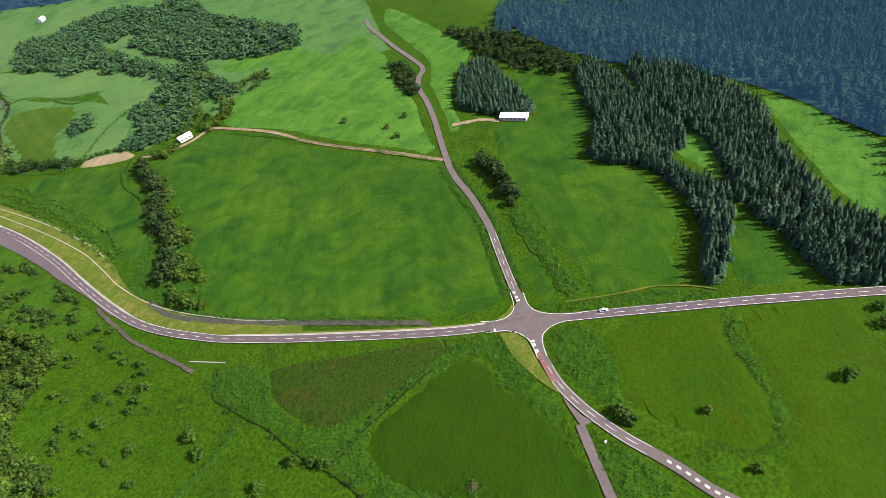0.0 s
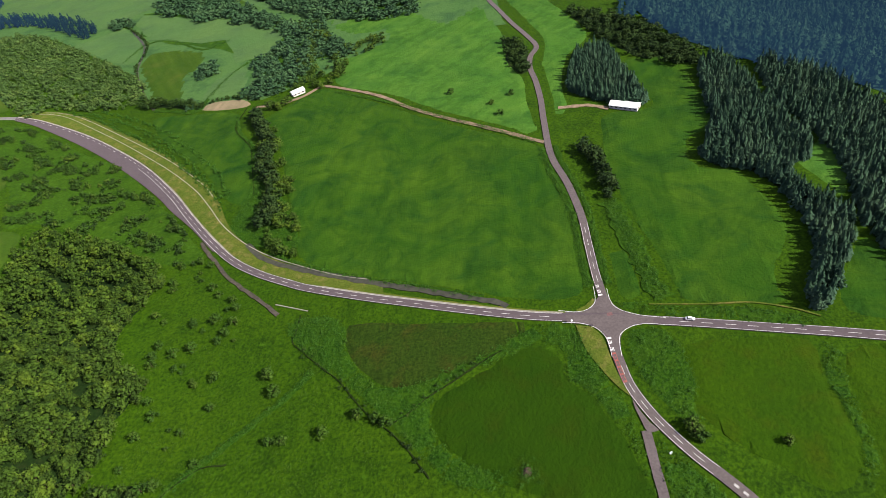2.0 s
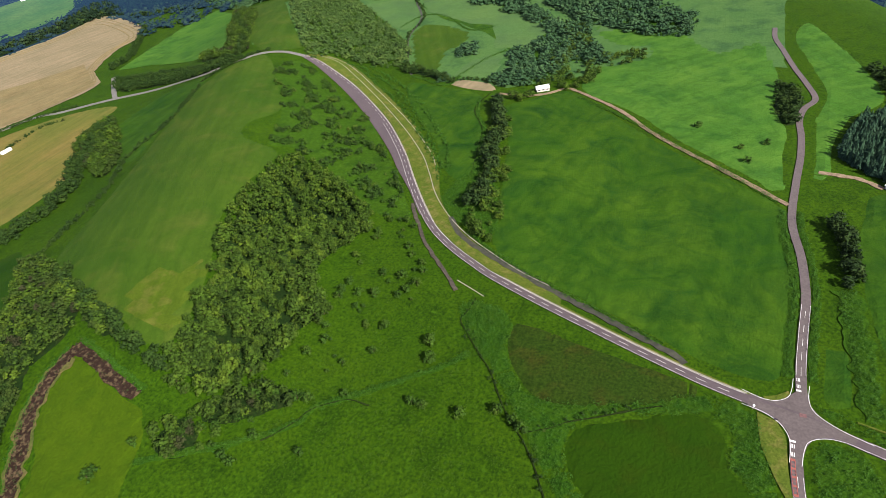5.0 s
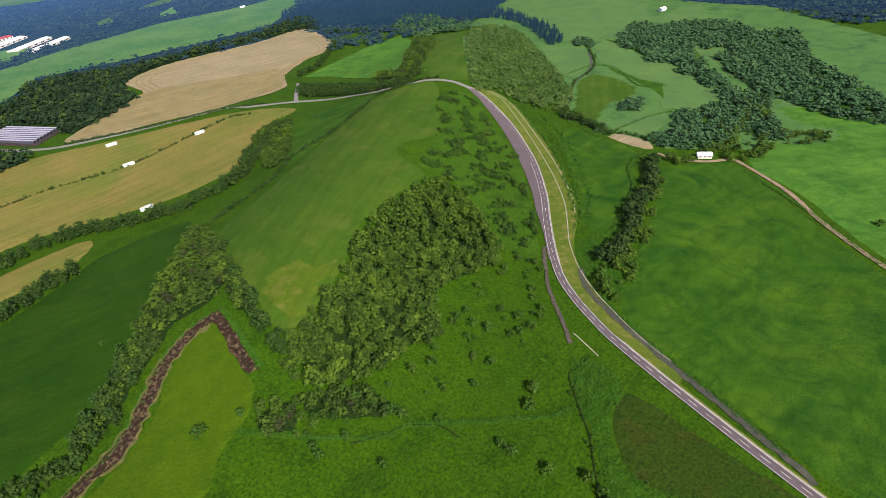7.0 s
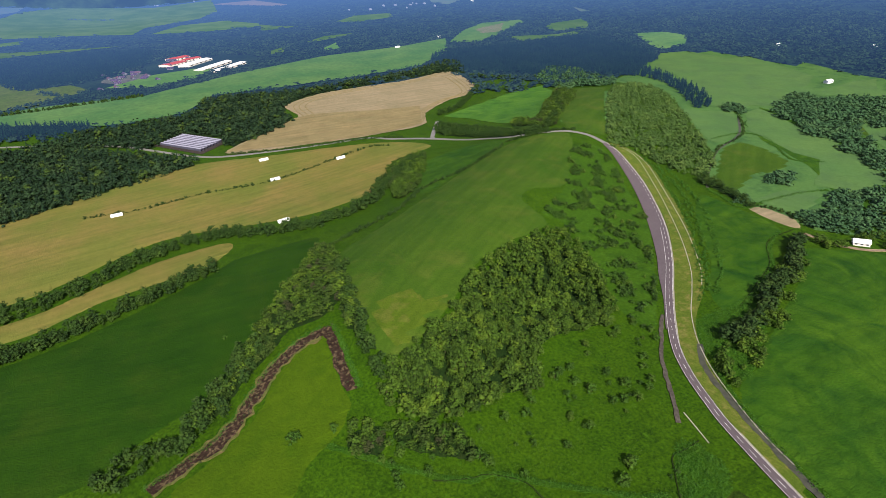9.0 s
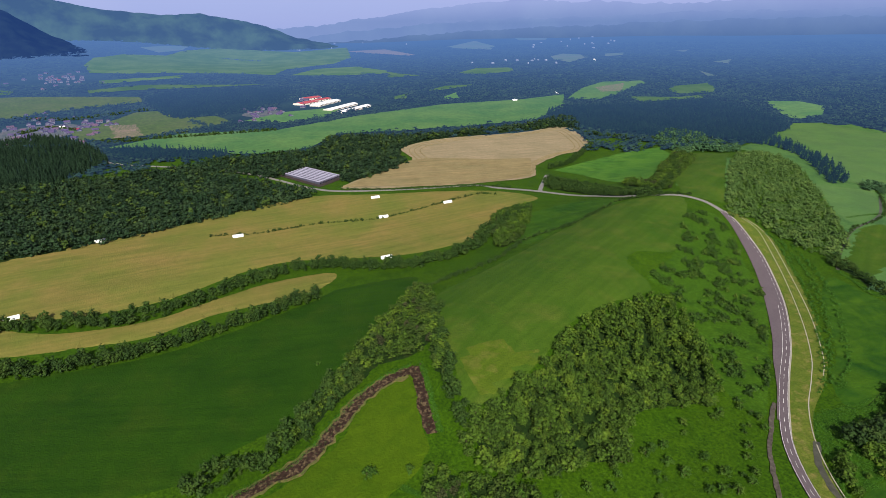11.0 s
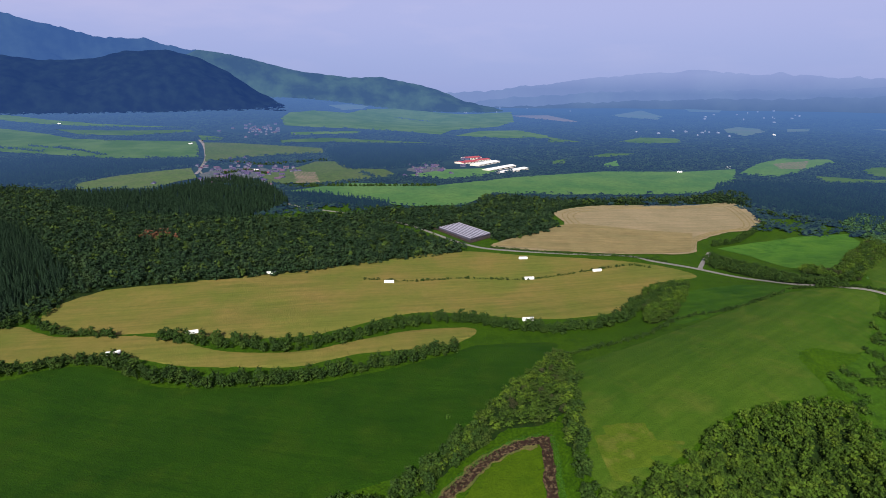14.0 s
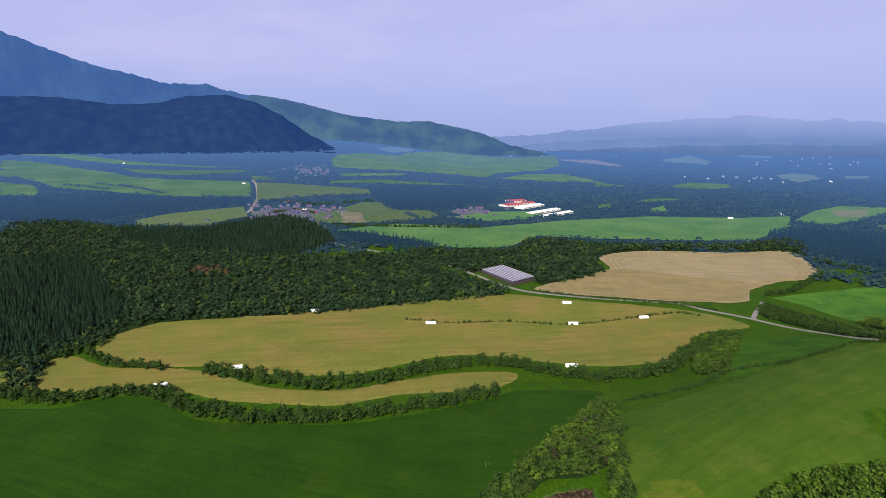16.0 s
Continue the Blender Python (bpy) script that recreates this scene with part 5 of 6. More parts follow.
area.append(([(-1036, 877), (-988, 915), (-799, 839), (-759, 772), (-809, 764), (-821, 733), (-947, 786)], 0))
woods(area, FAR_BROAD, 6.8, 7, M_VALLEYWOOD, "dark blue-green woods with haze in their colour", squash=1.5, spread=0.45, gap=-0.25, floor=M_WEED)
area = []
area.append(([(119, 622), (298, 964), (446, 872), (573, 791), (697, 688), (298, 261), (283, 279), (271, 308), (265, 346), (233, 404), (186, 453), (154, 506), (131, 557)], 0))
woods(area, FAR_SPIRE, 6.5, 13.0, M_BACKSLOPE, "blue-green conifer slope with haze put in as glow", squash=1.6, spread=0.45, floor=M_BACKSLOPE)
area = []
area.append(([(-1799, -1333), (-1857, -1252), (-1853, -1144), (-1920, -1057), (-1884, -858), (-1913, -708), (-1913, -616), (-1798, -589), (-1764, -671), (-1619, -772), (-1527, -847), (-1463, -953), (-1491, -1113)], 0))
area.append(([(-2186, -243), (-2326, -192), (-2394, -38), (-2314, 185), (-2157, 214), (-1922, 155), (-1773, 6), (-1735, -127), (-1974, -201)], 0))
area.append(([(-1336, -241), (-1339, -177), (-1284, -107), (-1223, -19), (-1160, -18), (-1189, -99), (-1230, -187)], 0))
area.append(([(-1322, 752), (-1447, 882), (-1385, 1120), (-1351, 1280), (-1242, 1271), (-976, 1163), (-889, 1020), (-723, 937), (-604, 860), (-590, 798), (-693, 877), (-819, 918), (-935, 832), (-1045, 783), (-1140, 749)], 0))
PLANTED += [q for q, _ in area]
woods(area, FAR_SPIRE, 8.2, 12.0, M_FARCONIFER, "distant dark conifer plantation in haze", squash=1.7, spread=0.3)
belts = []
belts.append([(-2847, -2083), (-2872, -1940), (-2826, -1725), (-2636, -1439), (-2424, -1235)])
belts.append([(-2388, -1216), (-2379, -1009), (-2385, -764)])
belts.append([(-2109, -1327), (-2028, -1133)])
belts.append([(-2153, -1242), (-2092, -1089), (-1982, -921)])
belts.append([(-2225, -1639), (-2134, -1453), (-1941, -1298)])
belts.append([(-2773, -1277), (-2751, -1060), (-2770, -871)])
belts.append([(-2435, -734), (-2421, -499), (-2582, -311)])
belts.append([(-2850, -370), (-2936, -158), (-2828, 36), (-2739, 192)])
belts.append([(-3888, 12), (-3765, 226)])
belts.append([(-2800, 222), (-3257, 568), (-2923, 734)])
belts.append([(-1455, -170), (-1524, -83), (-1498, 35), (-1529, 228), (-1627, 352)])
belts.append([(-1864, -574), (-1994, -452), (-2040, -267), (-1986, -222)])
belts.append([(-1465, -475), (-1433, -300), (-1455, -177)])
belts.append([(-1662, -90), (-1506, -23)])
for pts in belts:
    stand("far_hedge", along_curve(pts, 14, 8), SMALL, 7.5, 0.4, M_FARWOOD, "hazy distant line of trees between fields", 1.5)


# woods of the wide plain, open where the fields, roads and houses are
def plain_woods(r0, r1, spacing, size, squash, label):
    n = int(math.pi * (r1 * r1 - r0 * r0) * 150 / 360 / spacing ** 2)
    r = np.sqrt(rng.uniform(r0 * r0, r1 * r1, n))
    a = np.radians(rng.uniform(80, 230, n))
    x, y = r * np.cos(a), r * np.sin(a)
    ok = np.ones(n, bool)
    for poly in FIELD_PLANS + PLANTED + FOREST:
        ok &= ~inside(x, y, poly)
    for line, w in ((ROAD_WEST, 13), (VILLAGE_ROAD, 16)):
        for q in spline(line, 20):
            ok &= np.hypot(x - q.x, y - q.y) > w
    for cx, cy, w in ((-1660, -430, 190), (-1700, -310, 90), (-1690, 95, 110), (-1800, 300, 150), (-1900, 250, 110), (-2802, -611, 190), (-960, 100, 75), (-800, 430, 60)):
        ok &= np.hypot(x - cx, y - cy) > w
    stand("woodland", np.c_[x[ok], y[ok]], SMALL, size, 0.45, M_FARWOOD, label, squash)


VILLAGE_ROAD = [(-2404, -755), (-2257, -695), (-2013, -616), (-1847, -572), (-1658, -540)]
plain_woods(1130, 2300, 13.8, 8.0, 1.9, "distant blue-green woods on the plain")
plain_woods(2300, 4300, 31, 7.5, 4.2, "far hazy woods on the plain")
area = []
area.append(([(123, 350), (135, 371), (166, 372), (184, 348), (174, 319), (159, 311), (164, 283), (172, 260), (167, 244), (150, 219), (138, 200), (128, 196), (128, 204), (143, 232), (150, 270), (142, 308), (124, 321), (115, 333)], 0))
area.append(([(151, 467), (170, 465), (175, 416), (182, 362), (166, 372), (136, 375), (142, 427)], 0))
area.append(([(190, 451), (213, 428), (230, 389), (240, 345), (230, 309), (220, 264), (219, 228), (231, 198), (213, 168), (182, 179), (180, 189), (181, 214), (176, 237), (178, 264), (188, 301), (189, 349), (183, 401)], 0))
area.append(([(59, 520), (84, 524), (92, 470), (100, 420), (95, 412), (67, 428), (45, 450), (48, 483)], 0))
woods(area, SPIRE, 3.2, 9.8, M_BELT, "dark conifer shelter belt", squash=1.2, spread=0.4, floor=True)
woods(area, BROAD, 8.5, 6.0, M_BELT, "broadleaf trees among conifers in a shelter belt", squash=1.3, spread=0.4, gap=0.0)
belts = []
belts.append(([(-556, -228), (-538, -161), (-528, -94), (-547, -41), (-576, 15), (-579, 74), (-551, 116), (-530, 166), (-549, 227), (-602, 278), (-651, 345)], 21))
belts.append(([(-502, -397), (-489, -338), (-504, -295), (-507, -261), (-487, -232), (-467, -180), (-461, -130), (-465, -74), (-479, -17), (-496, 39), (-503, 55)], 18))
belts.append(([(-353, 52), (-329, 33), (-303, 9), (-291, -12), (-287, -38), (-287, -55)], 20))
belts.append(([(-409, 137), (-359, 123), (-324, 115), (-293, 110), (-267, 106)], 9))
belts.append(([(-461, 145), (-472, 189), (-488, 233), (-525, 278), (-537, 342), (-575, 422)], 6))
belts.append(([(-721, -40), (-710, 18), (-720, 90), (-712, 168), (-740, 263), (-755, 321), (-740, 345)], 3))
belts.append(([(-760, 437), (-724, 485), (-627, 478), (-613, 509)], 6))
belts.append(([(-603, -373), (-572, -332), (-559, -275)], 8))
belts.append(([(-555, -435), (-583, -409), (-611, -384), (-655, -377)], 12))
belts.append(([(-860, 146), (-830, 217), (-803, 328), (-766, 379)], 5))
belts.append(([(-983, 663), (-867, 540), (-843, 489)], 8))
belts.append(([(-778, 680), (-643, 570), (-589, 499)], 8))
belts.append(([(-375, 800), (-335, 789), (-281, 736), (-247, 717), (-209, 682)], 5))
belts.append(([(-316, 528), (-291, 537), (-259, 530)], 6))
belts.append(([(-1923, -546), (-1852, -384), (-1968, -220)], 8))
belts.append(([(-1439, -259), (-1424, -105), (-1416, 102)], 10))
belts.append(([(-1637, -474), (-1710, -421), (-1646, -343)], 12))
belts.append(([(-1086, 711), (-1029, 742), (-992, 771), (-952, 805)], 10))
belts.append(([(-583, 427), (-572, 477), (-558, 524)], 5))
belts.append(([(-368, 541), (-391, 568), (-423, 619), (-446, 666), (-451, 703), (-472, 750), (-528, 818)], 3))
belts.append(([(-362, 767), (-328, 757), (-297, 734), (-269, 706), (-254, 695)], 3))
for pts, w in belts:
    big = w >= 8
    stand("hedge", along_curve(pts, w, 5.0 if big else 2.6), BROAD if big else BUSH, 6.8 if big else 2.5, 0.62, M_HEDGE, "dark green overgrown hedge" if big else "low dark green hedge")
belts = []
road_run = [(q, n) for q, d, n in sides(resample(ROAD_NORTH, 8.0)) if 224 < q.y < 372]
belts.append(([tuple(q + n * 5.6) for q, n in road_run], 4))
belts.append(([tuple(q - n * 4.9) for q, n in road_run], 3))
belts.append(([(-167, 514), (-111, 477), (-62, 438), (-17, 405), (11, 381)], 3))
belts.append(([(-260, 492), (-247, 458), (-227, 430), (-211, 386), (-202, 356)], 3))
belts.append(([(-172, 286), (-142, 269), (-106, 254.5), (-66, 240.5), (-30, 228)], 3))
belts.append(([(-242, 59), (-200, 94), (-184, 114), (-182, 124), (-155, 152), (-132, 175), (-123, 187)], 3))
belts.append(([(-336, 92), (-333, 71), (-321, 51), (-309, 37), (-291, 19), (-280, 4), (-276, -13), (-270, -31)], 3))
belts.append(([(-333, 100), (-308, 97), (-286, 93), (-270, 91)], 3))
belts.append(([(-366, 535), (-344, 528), (-313, 517), (-309, 549), (-302, 597), (-291, 627)], 3))
belts.append(([(-472, 684), (-465, 737), (-431, 739), (-368, 688), (-339, 707)], 3))
belts.append(([(51, 300), (55, 273), (58, 247), (61, 225), (64, 214)], 9))
for pts, w in belts:
    tagged(ribbon("weed_belt", pts, w * 1.25, 0.3, M_WEED, None, 2, 0.0, 0.6, 0.7), "uneven belt of rough weeds and reeds", "weeds", kind="structure")
    stand("tall_weeds", along_curve(pts, w, 1.5), WEED, 1.3, 0.5, M_TALL, "belt of tall green weeds and reeds", 1.4)


for pts, w, size in (([(-184, 315), (-182, 332), (-189, 363), (-205, 394), (-207, 423), (-225, 459), (-240, 490)], 9, 8.5), ([(43, 362), (47, 357), (50, 338), (52, 317), (54, 307)], 9, 7.5)):
    stand("tree_row", along_curve(pts, w, 4.0), BROAD, size, 0.35, M_COPSE, "dense dark green row of trees along a field", 1.15)
for pts in ([(-467, 548), (-419, 524), (-364, 483), (-317, 445), (-274, 401), (-241, 363), (-227, 342)], [(-443, 545), (-389, 515), (-340, 477), (-294, 432), (-257, 391), (-233, 359)], [(-430, 548), (-380, 520), (-330, 482), (-284, 436), (-246, 393), (-222, 355)]):
    stand("shrubs", along_curve(pts, 5, 3.2), BUSH, 1.6, 0.5, M_TALL, "low green scrub on a terraced bank", 1.2)


patches = []
patches.append([(-139.9, 224.7), (-115.2, 223.5), (-111.5, 207.8), (-95.7, 184.9), (-83.6, 173.3), (-66.4, 173.4), (-44.6, 181.8), (-20.3, 194.5), (-1.7, 204.2), (3.8, 197.8), (-13.2, 187), (-38.6, 176.9), (-54.1, 165.7), (-55.7, 149.6), (-48.8, 136.2), (-35.5, 128.2), (-20.2, 121.6), (-18.5, 114.7), (-44, 118.8), (-54.5, 128.7), (-68.7, 142.8), (-86, 161.8), (-103.1, 177.3), (-116.3, 191.1), (-133.8, 204.5), (-138.9, 213.8)])
patches.append([(4.7, 203.9), (16.6, 199.2), (19.6, 190.3), (24.3, 175.8), (21, 158.5), (13.5, 165.1), (11.4, 178.3), (7.1, 188.9), (-0.1, 192.4)])
patches.append([(14.8, 201.7), (19.3, 195), (23.3, 179.6), (27.8, 163.7), (34.5, 151.7), (35.6, 134.4), (36.4, 116.4), (37.8, 102.3), (36.5, 107), (34, 124.2), (28.5, 139.7), (21.9, 153.9), (16, 162.7), (8.9, 167.3)])
patches.append([(42.6, 195.5), (59.4, 193.3), (63.9, 185.3), (66, 171), (65.7, 158.2), (61.3, 148.4), (62.5, 141), (57.3, 139.8), (49.3, 151.3), (43.3, 164.8), (40.2, 179.7)])
patches.append([(42.3, 135.4), (47.9, 128.5), (56.2, 118.9), (62.7, 109.6), (66.7, 100.6), (57, 99.7), (43.4, 101.5), (41.6, 113.2), (41.5, 124.3)])
patches.append([(37.7, 214.5), (50.6, 213.4), (73.1, 206.7), (94.6, 204.2), (102.5, 203.2), (122.7, 193.3), (129.1, 189.9), (127.4, 186.1), (83.9, 197.2), (58.2, 203.9), (42.4, 209.7)])
patches.append([(125, 177), (129.8, 175.2), (125.8, 153.6), (123.5, 132), (121.3, 118.3), (111.8, 105.1), (113.7, 115.1), (119.5, 128.8), (119.5, 142.5), (119.1, 161)])
patches.append([(-211.6, 319.3), (-208.2, 355.2), (-204.5, 382.5), (-172.3, 338.1), (-153.1, 294.7), (-154.6, 285), (-174.4, 289.9), (-192, 299.2)])
patches.append([(-143.4, 215.1), (-138.7, 226.3), (-113.2, 219.9), (-106.5, 205), (-111.2, 184.3), (-125.1, 196)])
for o in patches:
    drape("weed_patch", o, 0.35, M_WEED, "rough patch of tall weeds and reeds", "weeds")
    stand("tall_weeds", scatter(o, 2.1), WEED, 1.3, 0.5, M_TALL, "tall green weeds and reeds", 1.3)


for pts in ([(-138, 217), (-131, 201), (-107, 180), (-87, 157), (-65, 136), (-55, 123)], [(-74, 152), (-57, 165), (-32, 182)]):
    stand("shrubs", along_curve(pts, 5, 4.5), BUSH, 1.5, 0.6, M_HEDGE, "small dark shrubs along a brook")
for pts in ([(-332.2, 94.9), (-328.4, 73), (-318.8, 54), (-306.6, 40.6), (-289, 22.9), (-277.9, 7.1), (-273.5, -11.5), (-267.3, -29)], [(-333.3, 95.4), (-309.9, 92.6), (-287.8, 88.7), (-270.8, 86.4)]):
    stand("shrubs", along_curve(pts, 9, 2.6), BUSH, 0.9, 0.6, M_BROWN, "low brown scrub over dug soil")


TUFT = [crown_proto(0, 12, 0.75, 0.0, 0.3, 0.10) for _ in range(6)]
for o in ([(-250, 96), (-228, 119), (-225, 158), (-220, 190), (-246, 279), (-218, 289), (-184, 251), (-169, 195), (-177, 159), (-181, 123), (-205, 87), (-233, 72)], [(-202.8, 159.5), (-143.6, 208.9), (-117.2, 160.3), (-83.8, 141.2), (-63.7, 114.1), (-110.3, 94.7), (-156.8, 92.5), (-206.6, 108.8), (-213.6, 132.1)], [(-197, 105.6), (-145.2, 163.2), (-129.1, 196.2), (-97.4, 173.9), (-80.1, 155.8), (-86.4, 122.2), (-137.7, 77.3), (-173.8, 73.5)]):
    stand("grass_tufts", scatter(o, 2.8, -0.05), TUFT, 0.8, 0.5, M_TUFT, "rough tufts of tall green grass", 1.3)


# single trees with trunk and crown
def tree_thing(name, proto, size, mat, label, category, group):
    base = tagged(new(name), label, category, group)
    bm = bmesh.new()
    rings = []
    for k in range(5):
        s = k / 4
        rings.append([bm.verts.new((0.045 * size * (1 - 0.75 * s) * math.cos(a) + 0.03 * size * s * s, 0.045 * size * (1 - 0.75 * s) * math.sin(a), 0.6 * size * s - 0.3)) for a in (0, 1.05, 2.09, 3.14, 4.19, 5.24)])
    for lo, hi in zip(rings, rings[1:]):
        for i in range(6):
            bm.faces.new((lo[i], lo[(i + 1) % 6], hi[(i + 1) % 6], hi[i]))
    for a, h in ((0.4, 0.3), (2.5, 0.36), (4.6, 0.42)):
        p, q = Vector((0, 0, h * size)), Vector((0.26 * size * math.cos(a), 0.26 * size * math.sin(a), (h + 0.2) * size))
        d = 0.016 * size
        lo = [bm.verts.new(p + Vector((d * math.cos(t), d * math.sin(t), 0))) for t in (0, 2.1, 4.2)]
        top = bm.verts.new(q)
        for i in range(3):
            bm.faces.new((lo[i], lo[(i + 1) % 3], top))
    part("trunk", bm, M_BARK, base)
    crown = tri_mesh("crown", proto[0] * size, proto[1], mat, base)
    return base


DETAIL = [crown_proto(10, 230, 0.44, 0.14, 0.22, 0.042) for _ in range(5)]
SHRUBBY = [crown_proto(9, 150, 0.6, 0.04, 0.25, 0.055) for _ in range(3)]
protos = [tree_thing("broadleaf_tree", DETAIL[k], 11.0, M_BROAD, "leafy green broadleaf tree in a hillside wood", "tree", "trees of the ridge wood") for k in range(5)]
lone = [tree_thing("lone_tree", SHRUBBY[k], 5.0, M_SHRUB, "small bushy green tree standing alone in grass", "tree", "scattered small trees") for k in range(3)]
mid = sum((Vector(q) for q in RIDGE_WOOD), Vector((0, 0))) / len(RIDGE_WOOD)
# Dark sheet under the ridge wood paints the shade in its gaps.
drape("wood_floor", [tuple(Vector(q).lerp(mid, 0.09)) for q in RIDGE_WOOD], 0.3, M_SHADE_FLOOR, "wooded ground under trees", "ground")
spots = scatter(RIDGE_WOOD, 5.7, -0.42)
near = np.argsort(np.hypot(spots[:, 0], spots[:, 1]))
first = {}
for n_, i in enumerate(near[:300]):
    x, y = spots[i]
    k = n_ % 5
    s = rng.uniform(0.42, 1.05)
    m = pose(x, y, ground_z(x, y), 0, 0, rng.uniform(0, 360)) @ Matrix.Diagonal((s * 1.05, s * 1.05, s * 0.85, 1))
    if k in first:
        ob = protos[k].copy()
        scene.collection.objects.link(ob)
        for ch in protos[k].children:
            o2 = ch.copy()
            scene.collection.objects.link(o2)
            o2.parent = ob
        ob.matrix_basis = m
    else:
        first[k] = 1
        protos[k].matrix_basis = m
stand("woodland", spots[near[300:]], BROAD, 8, 0.42, M_BROAD, "leafy green broadleaf wood on the ridge", 0.92)
LONE = [(-55, 475), (-20, 447), (-13, 428), (-3, 458), (-193, 231), (-147, 187), (-142, 174), (-93, 158), (-83, 155), (-78, 152), (93, 130), (58, 136), (98, 101), (190, 158), (186, 149), (-109, 149), (-234, 282), (-205, 403), (154, 129), (-235, 73), (-231, 81), (-216, 89), (-220, 106), (-215, 116), (-206, 121), (-194, 125), (-189, 127), (-172, 138), (-136, 147), (-130, 147), (-148, 188), (-141, 176), (-192, 231), (-200, 210), (-222, 213), (-222, 204), (-238, 189), (-209, 153), (-199, 80), (-205, 81)] + [(-199, 97), (-255, 43), (-250, 66), (-172, 99), (-256, 46), (-246, 75), (-234, 87), (-468, 138), (-376, 35), (58, 140), (60, 137), (61, 134)]
LONE_B = scatter([(-250, 96), (-228, 119), (-225, 158), (-220, 190), (-246, 279), (-218, 289), (-184, 251), (-169, 195), (-177, 159), (-181, 123), (-205, 87), (-233, 72)], 7, 0.22)
for n_, (x, y) in enumerate(list(LONE) + [tuple(q) for q in LONE_B]):
    k = n_ % 3
    s = rng.uniform(0.7, 1.25) if n_ < len(LONE) else rng.uniform(0.45, 1.05)
    m = pose(x, y, ground_z(x, y), 0, 0, rng.uniform(0, 360)) @ Matrix.Diagonal((s, s, s, 1))
    if n_ < 3:
        lone[k].matrix_basis = m
    else:
        ob = lone[k].copy()
        scene.collection.objects.link(ob)
        for ch in lone[k].children:
            o2 = ch.copy()
            scene.collection.objects.link(o2)
            o2.parent = ob
        ob.matrix_basis = m


# buildings
def box(bm, cx, cy, z0, z1, lx, ly):
    v = [bm.verts.new((cx + sx * lx / 2, cy + sy * ly / 2, z)) for z in (z0, z1) for sx, sy in ((-1, -1), (1, -1), (1, 1), (-1, 1))]
    for f in ((3, 2, 1, 0), (4, 5, 6, 7), (0, 1, 5, 4), (1, 2, 6, 5), (2, 3, 7, 6), (3, 0, 4, 7)):
        bm.faces.new([v[i] for i in f])
    return v


def gable(bm, lx, ly, z0, rise, over=0.5, thick=0.25):
    a, b = lx / 2 + over, ly / 2 + over
    drop = rise * over / (ly / 2)
    v = []
    for x in (-a, a):
        for y, z in ((-b, z0 - drop), (0, z0 + rise), (b, z0 - drop), (b, z0 - drop + thick), (0, z0 + rise + thick), (-b, z0 - drop + thick)):
            v.append(bm.verts.new((x, y, z)))
    for i in range(6):
        j = (i + 1) % 6
        bm.faces.new((v[i], v[j], v[6 + j], v[6 + i]))
    bm.faces.new(v[5::-1])
    bm.faces.new(v[6:])


def gabled(name, lx, ly, h, rise, wall, roof, label, category, group, windows=3):
    base = tagged(new(name), label, category, group)
    bm = bmesh.new()
    v = box(bm, 0, 0, -1.5, h, lx, ly)
    for x in (-lx / 2, lx / 2):
        t = [bm.verts.new((x, -ly / 2, h)), bm.verts.new((x, ly / 2, h)), bm.verts.new((x, 0, h + rise))]
        bm.faces.new(t)
    part("wall", bm, wall, base)
    bm = bmesh.new()
    gable(bm, lx, ly, h, rise)
    part("roof", bm, roof, base)
    for k in range(windows):
        for s in (-1, 1):
            bm = bmesh.new()
            box(bm, (k - (windows - 1) / 2) * lx / windows, s * (ly / 2 + 0.03), h * 0.4, h * 0.75, lx / windows * 0.45, 0.1)
            pane = part("window", bm, M_WINDOW, base)
            if name == "barn":
                bm = bmesh.new()
                box(bm, (k - (windows - 1) / 2) * lx / windows, s * (ly / 2 + 0.06), h * 0.37, h * 0.41, lx / windows * 0.5, 0.2)
                part("sill", bm, M_ROOFWHITE, pane)
    bm = bmesh.new()
    box(bm, lx / 2 + 0.03, 0, -0.2, min(2.1, h * 0.8), 0.1, ly * 0.22)
    part("door", bm, M_ROOFDARK, base)
    return base


def put(ob, p, turn, dz=0.0):
    ob.matrix_basis = pose(p[0], p[1], ground_z(*p) + dz, 0, 0, turn)
    return ob


def between(a, b):
    return ((a[0] + b[0]) / 2, (a[1] + b[1]) / 2), math.degrees(math.atan2(b[1] - a[1], b[0] - a[0])), math.hypot(b[0] - a[0], b[1] - a[1])


c, turn, ln = between((72.3, 419.2), (90.9, 408.5))
put(gabled("barn", ln, 8.0, 3.0, 1.6, M_WALL, M_WHITE, "long low barn with a bright white roof", "barn", "", 6), c, turn)
c, turn, ln = between((-212.7, 521.2), (-202.6, 528.3))
put(gabled("barn", ln, 7.5, 3.0, 2.0, M_WALL, M_WHITE, "small barn with a bright white roof", "barn", "", 3), c, turn)

# greenhouse tunnels
GA, GB, GC = (-985.2, 74.2), (-1019.9, 114.8), (-903.5, 118.6)
ga, gb, gc = Vector(GA), Vector(GB), Vector(GC)
length, turn = (gc - ga).length, math.degrees(math.atan2(gc.y - ga.y, gc.x - ga.x))
wide = (gb - ga).length / 8


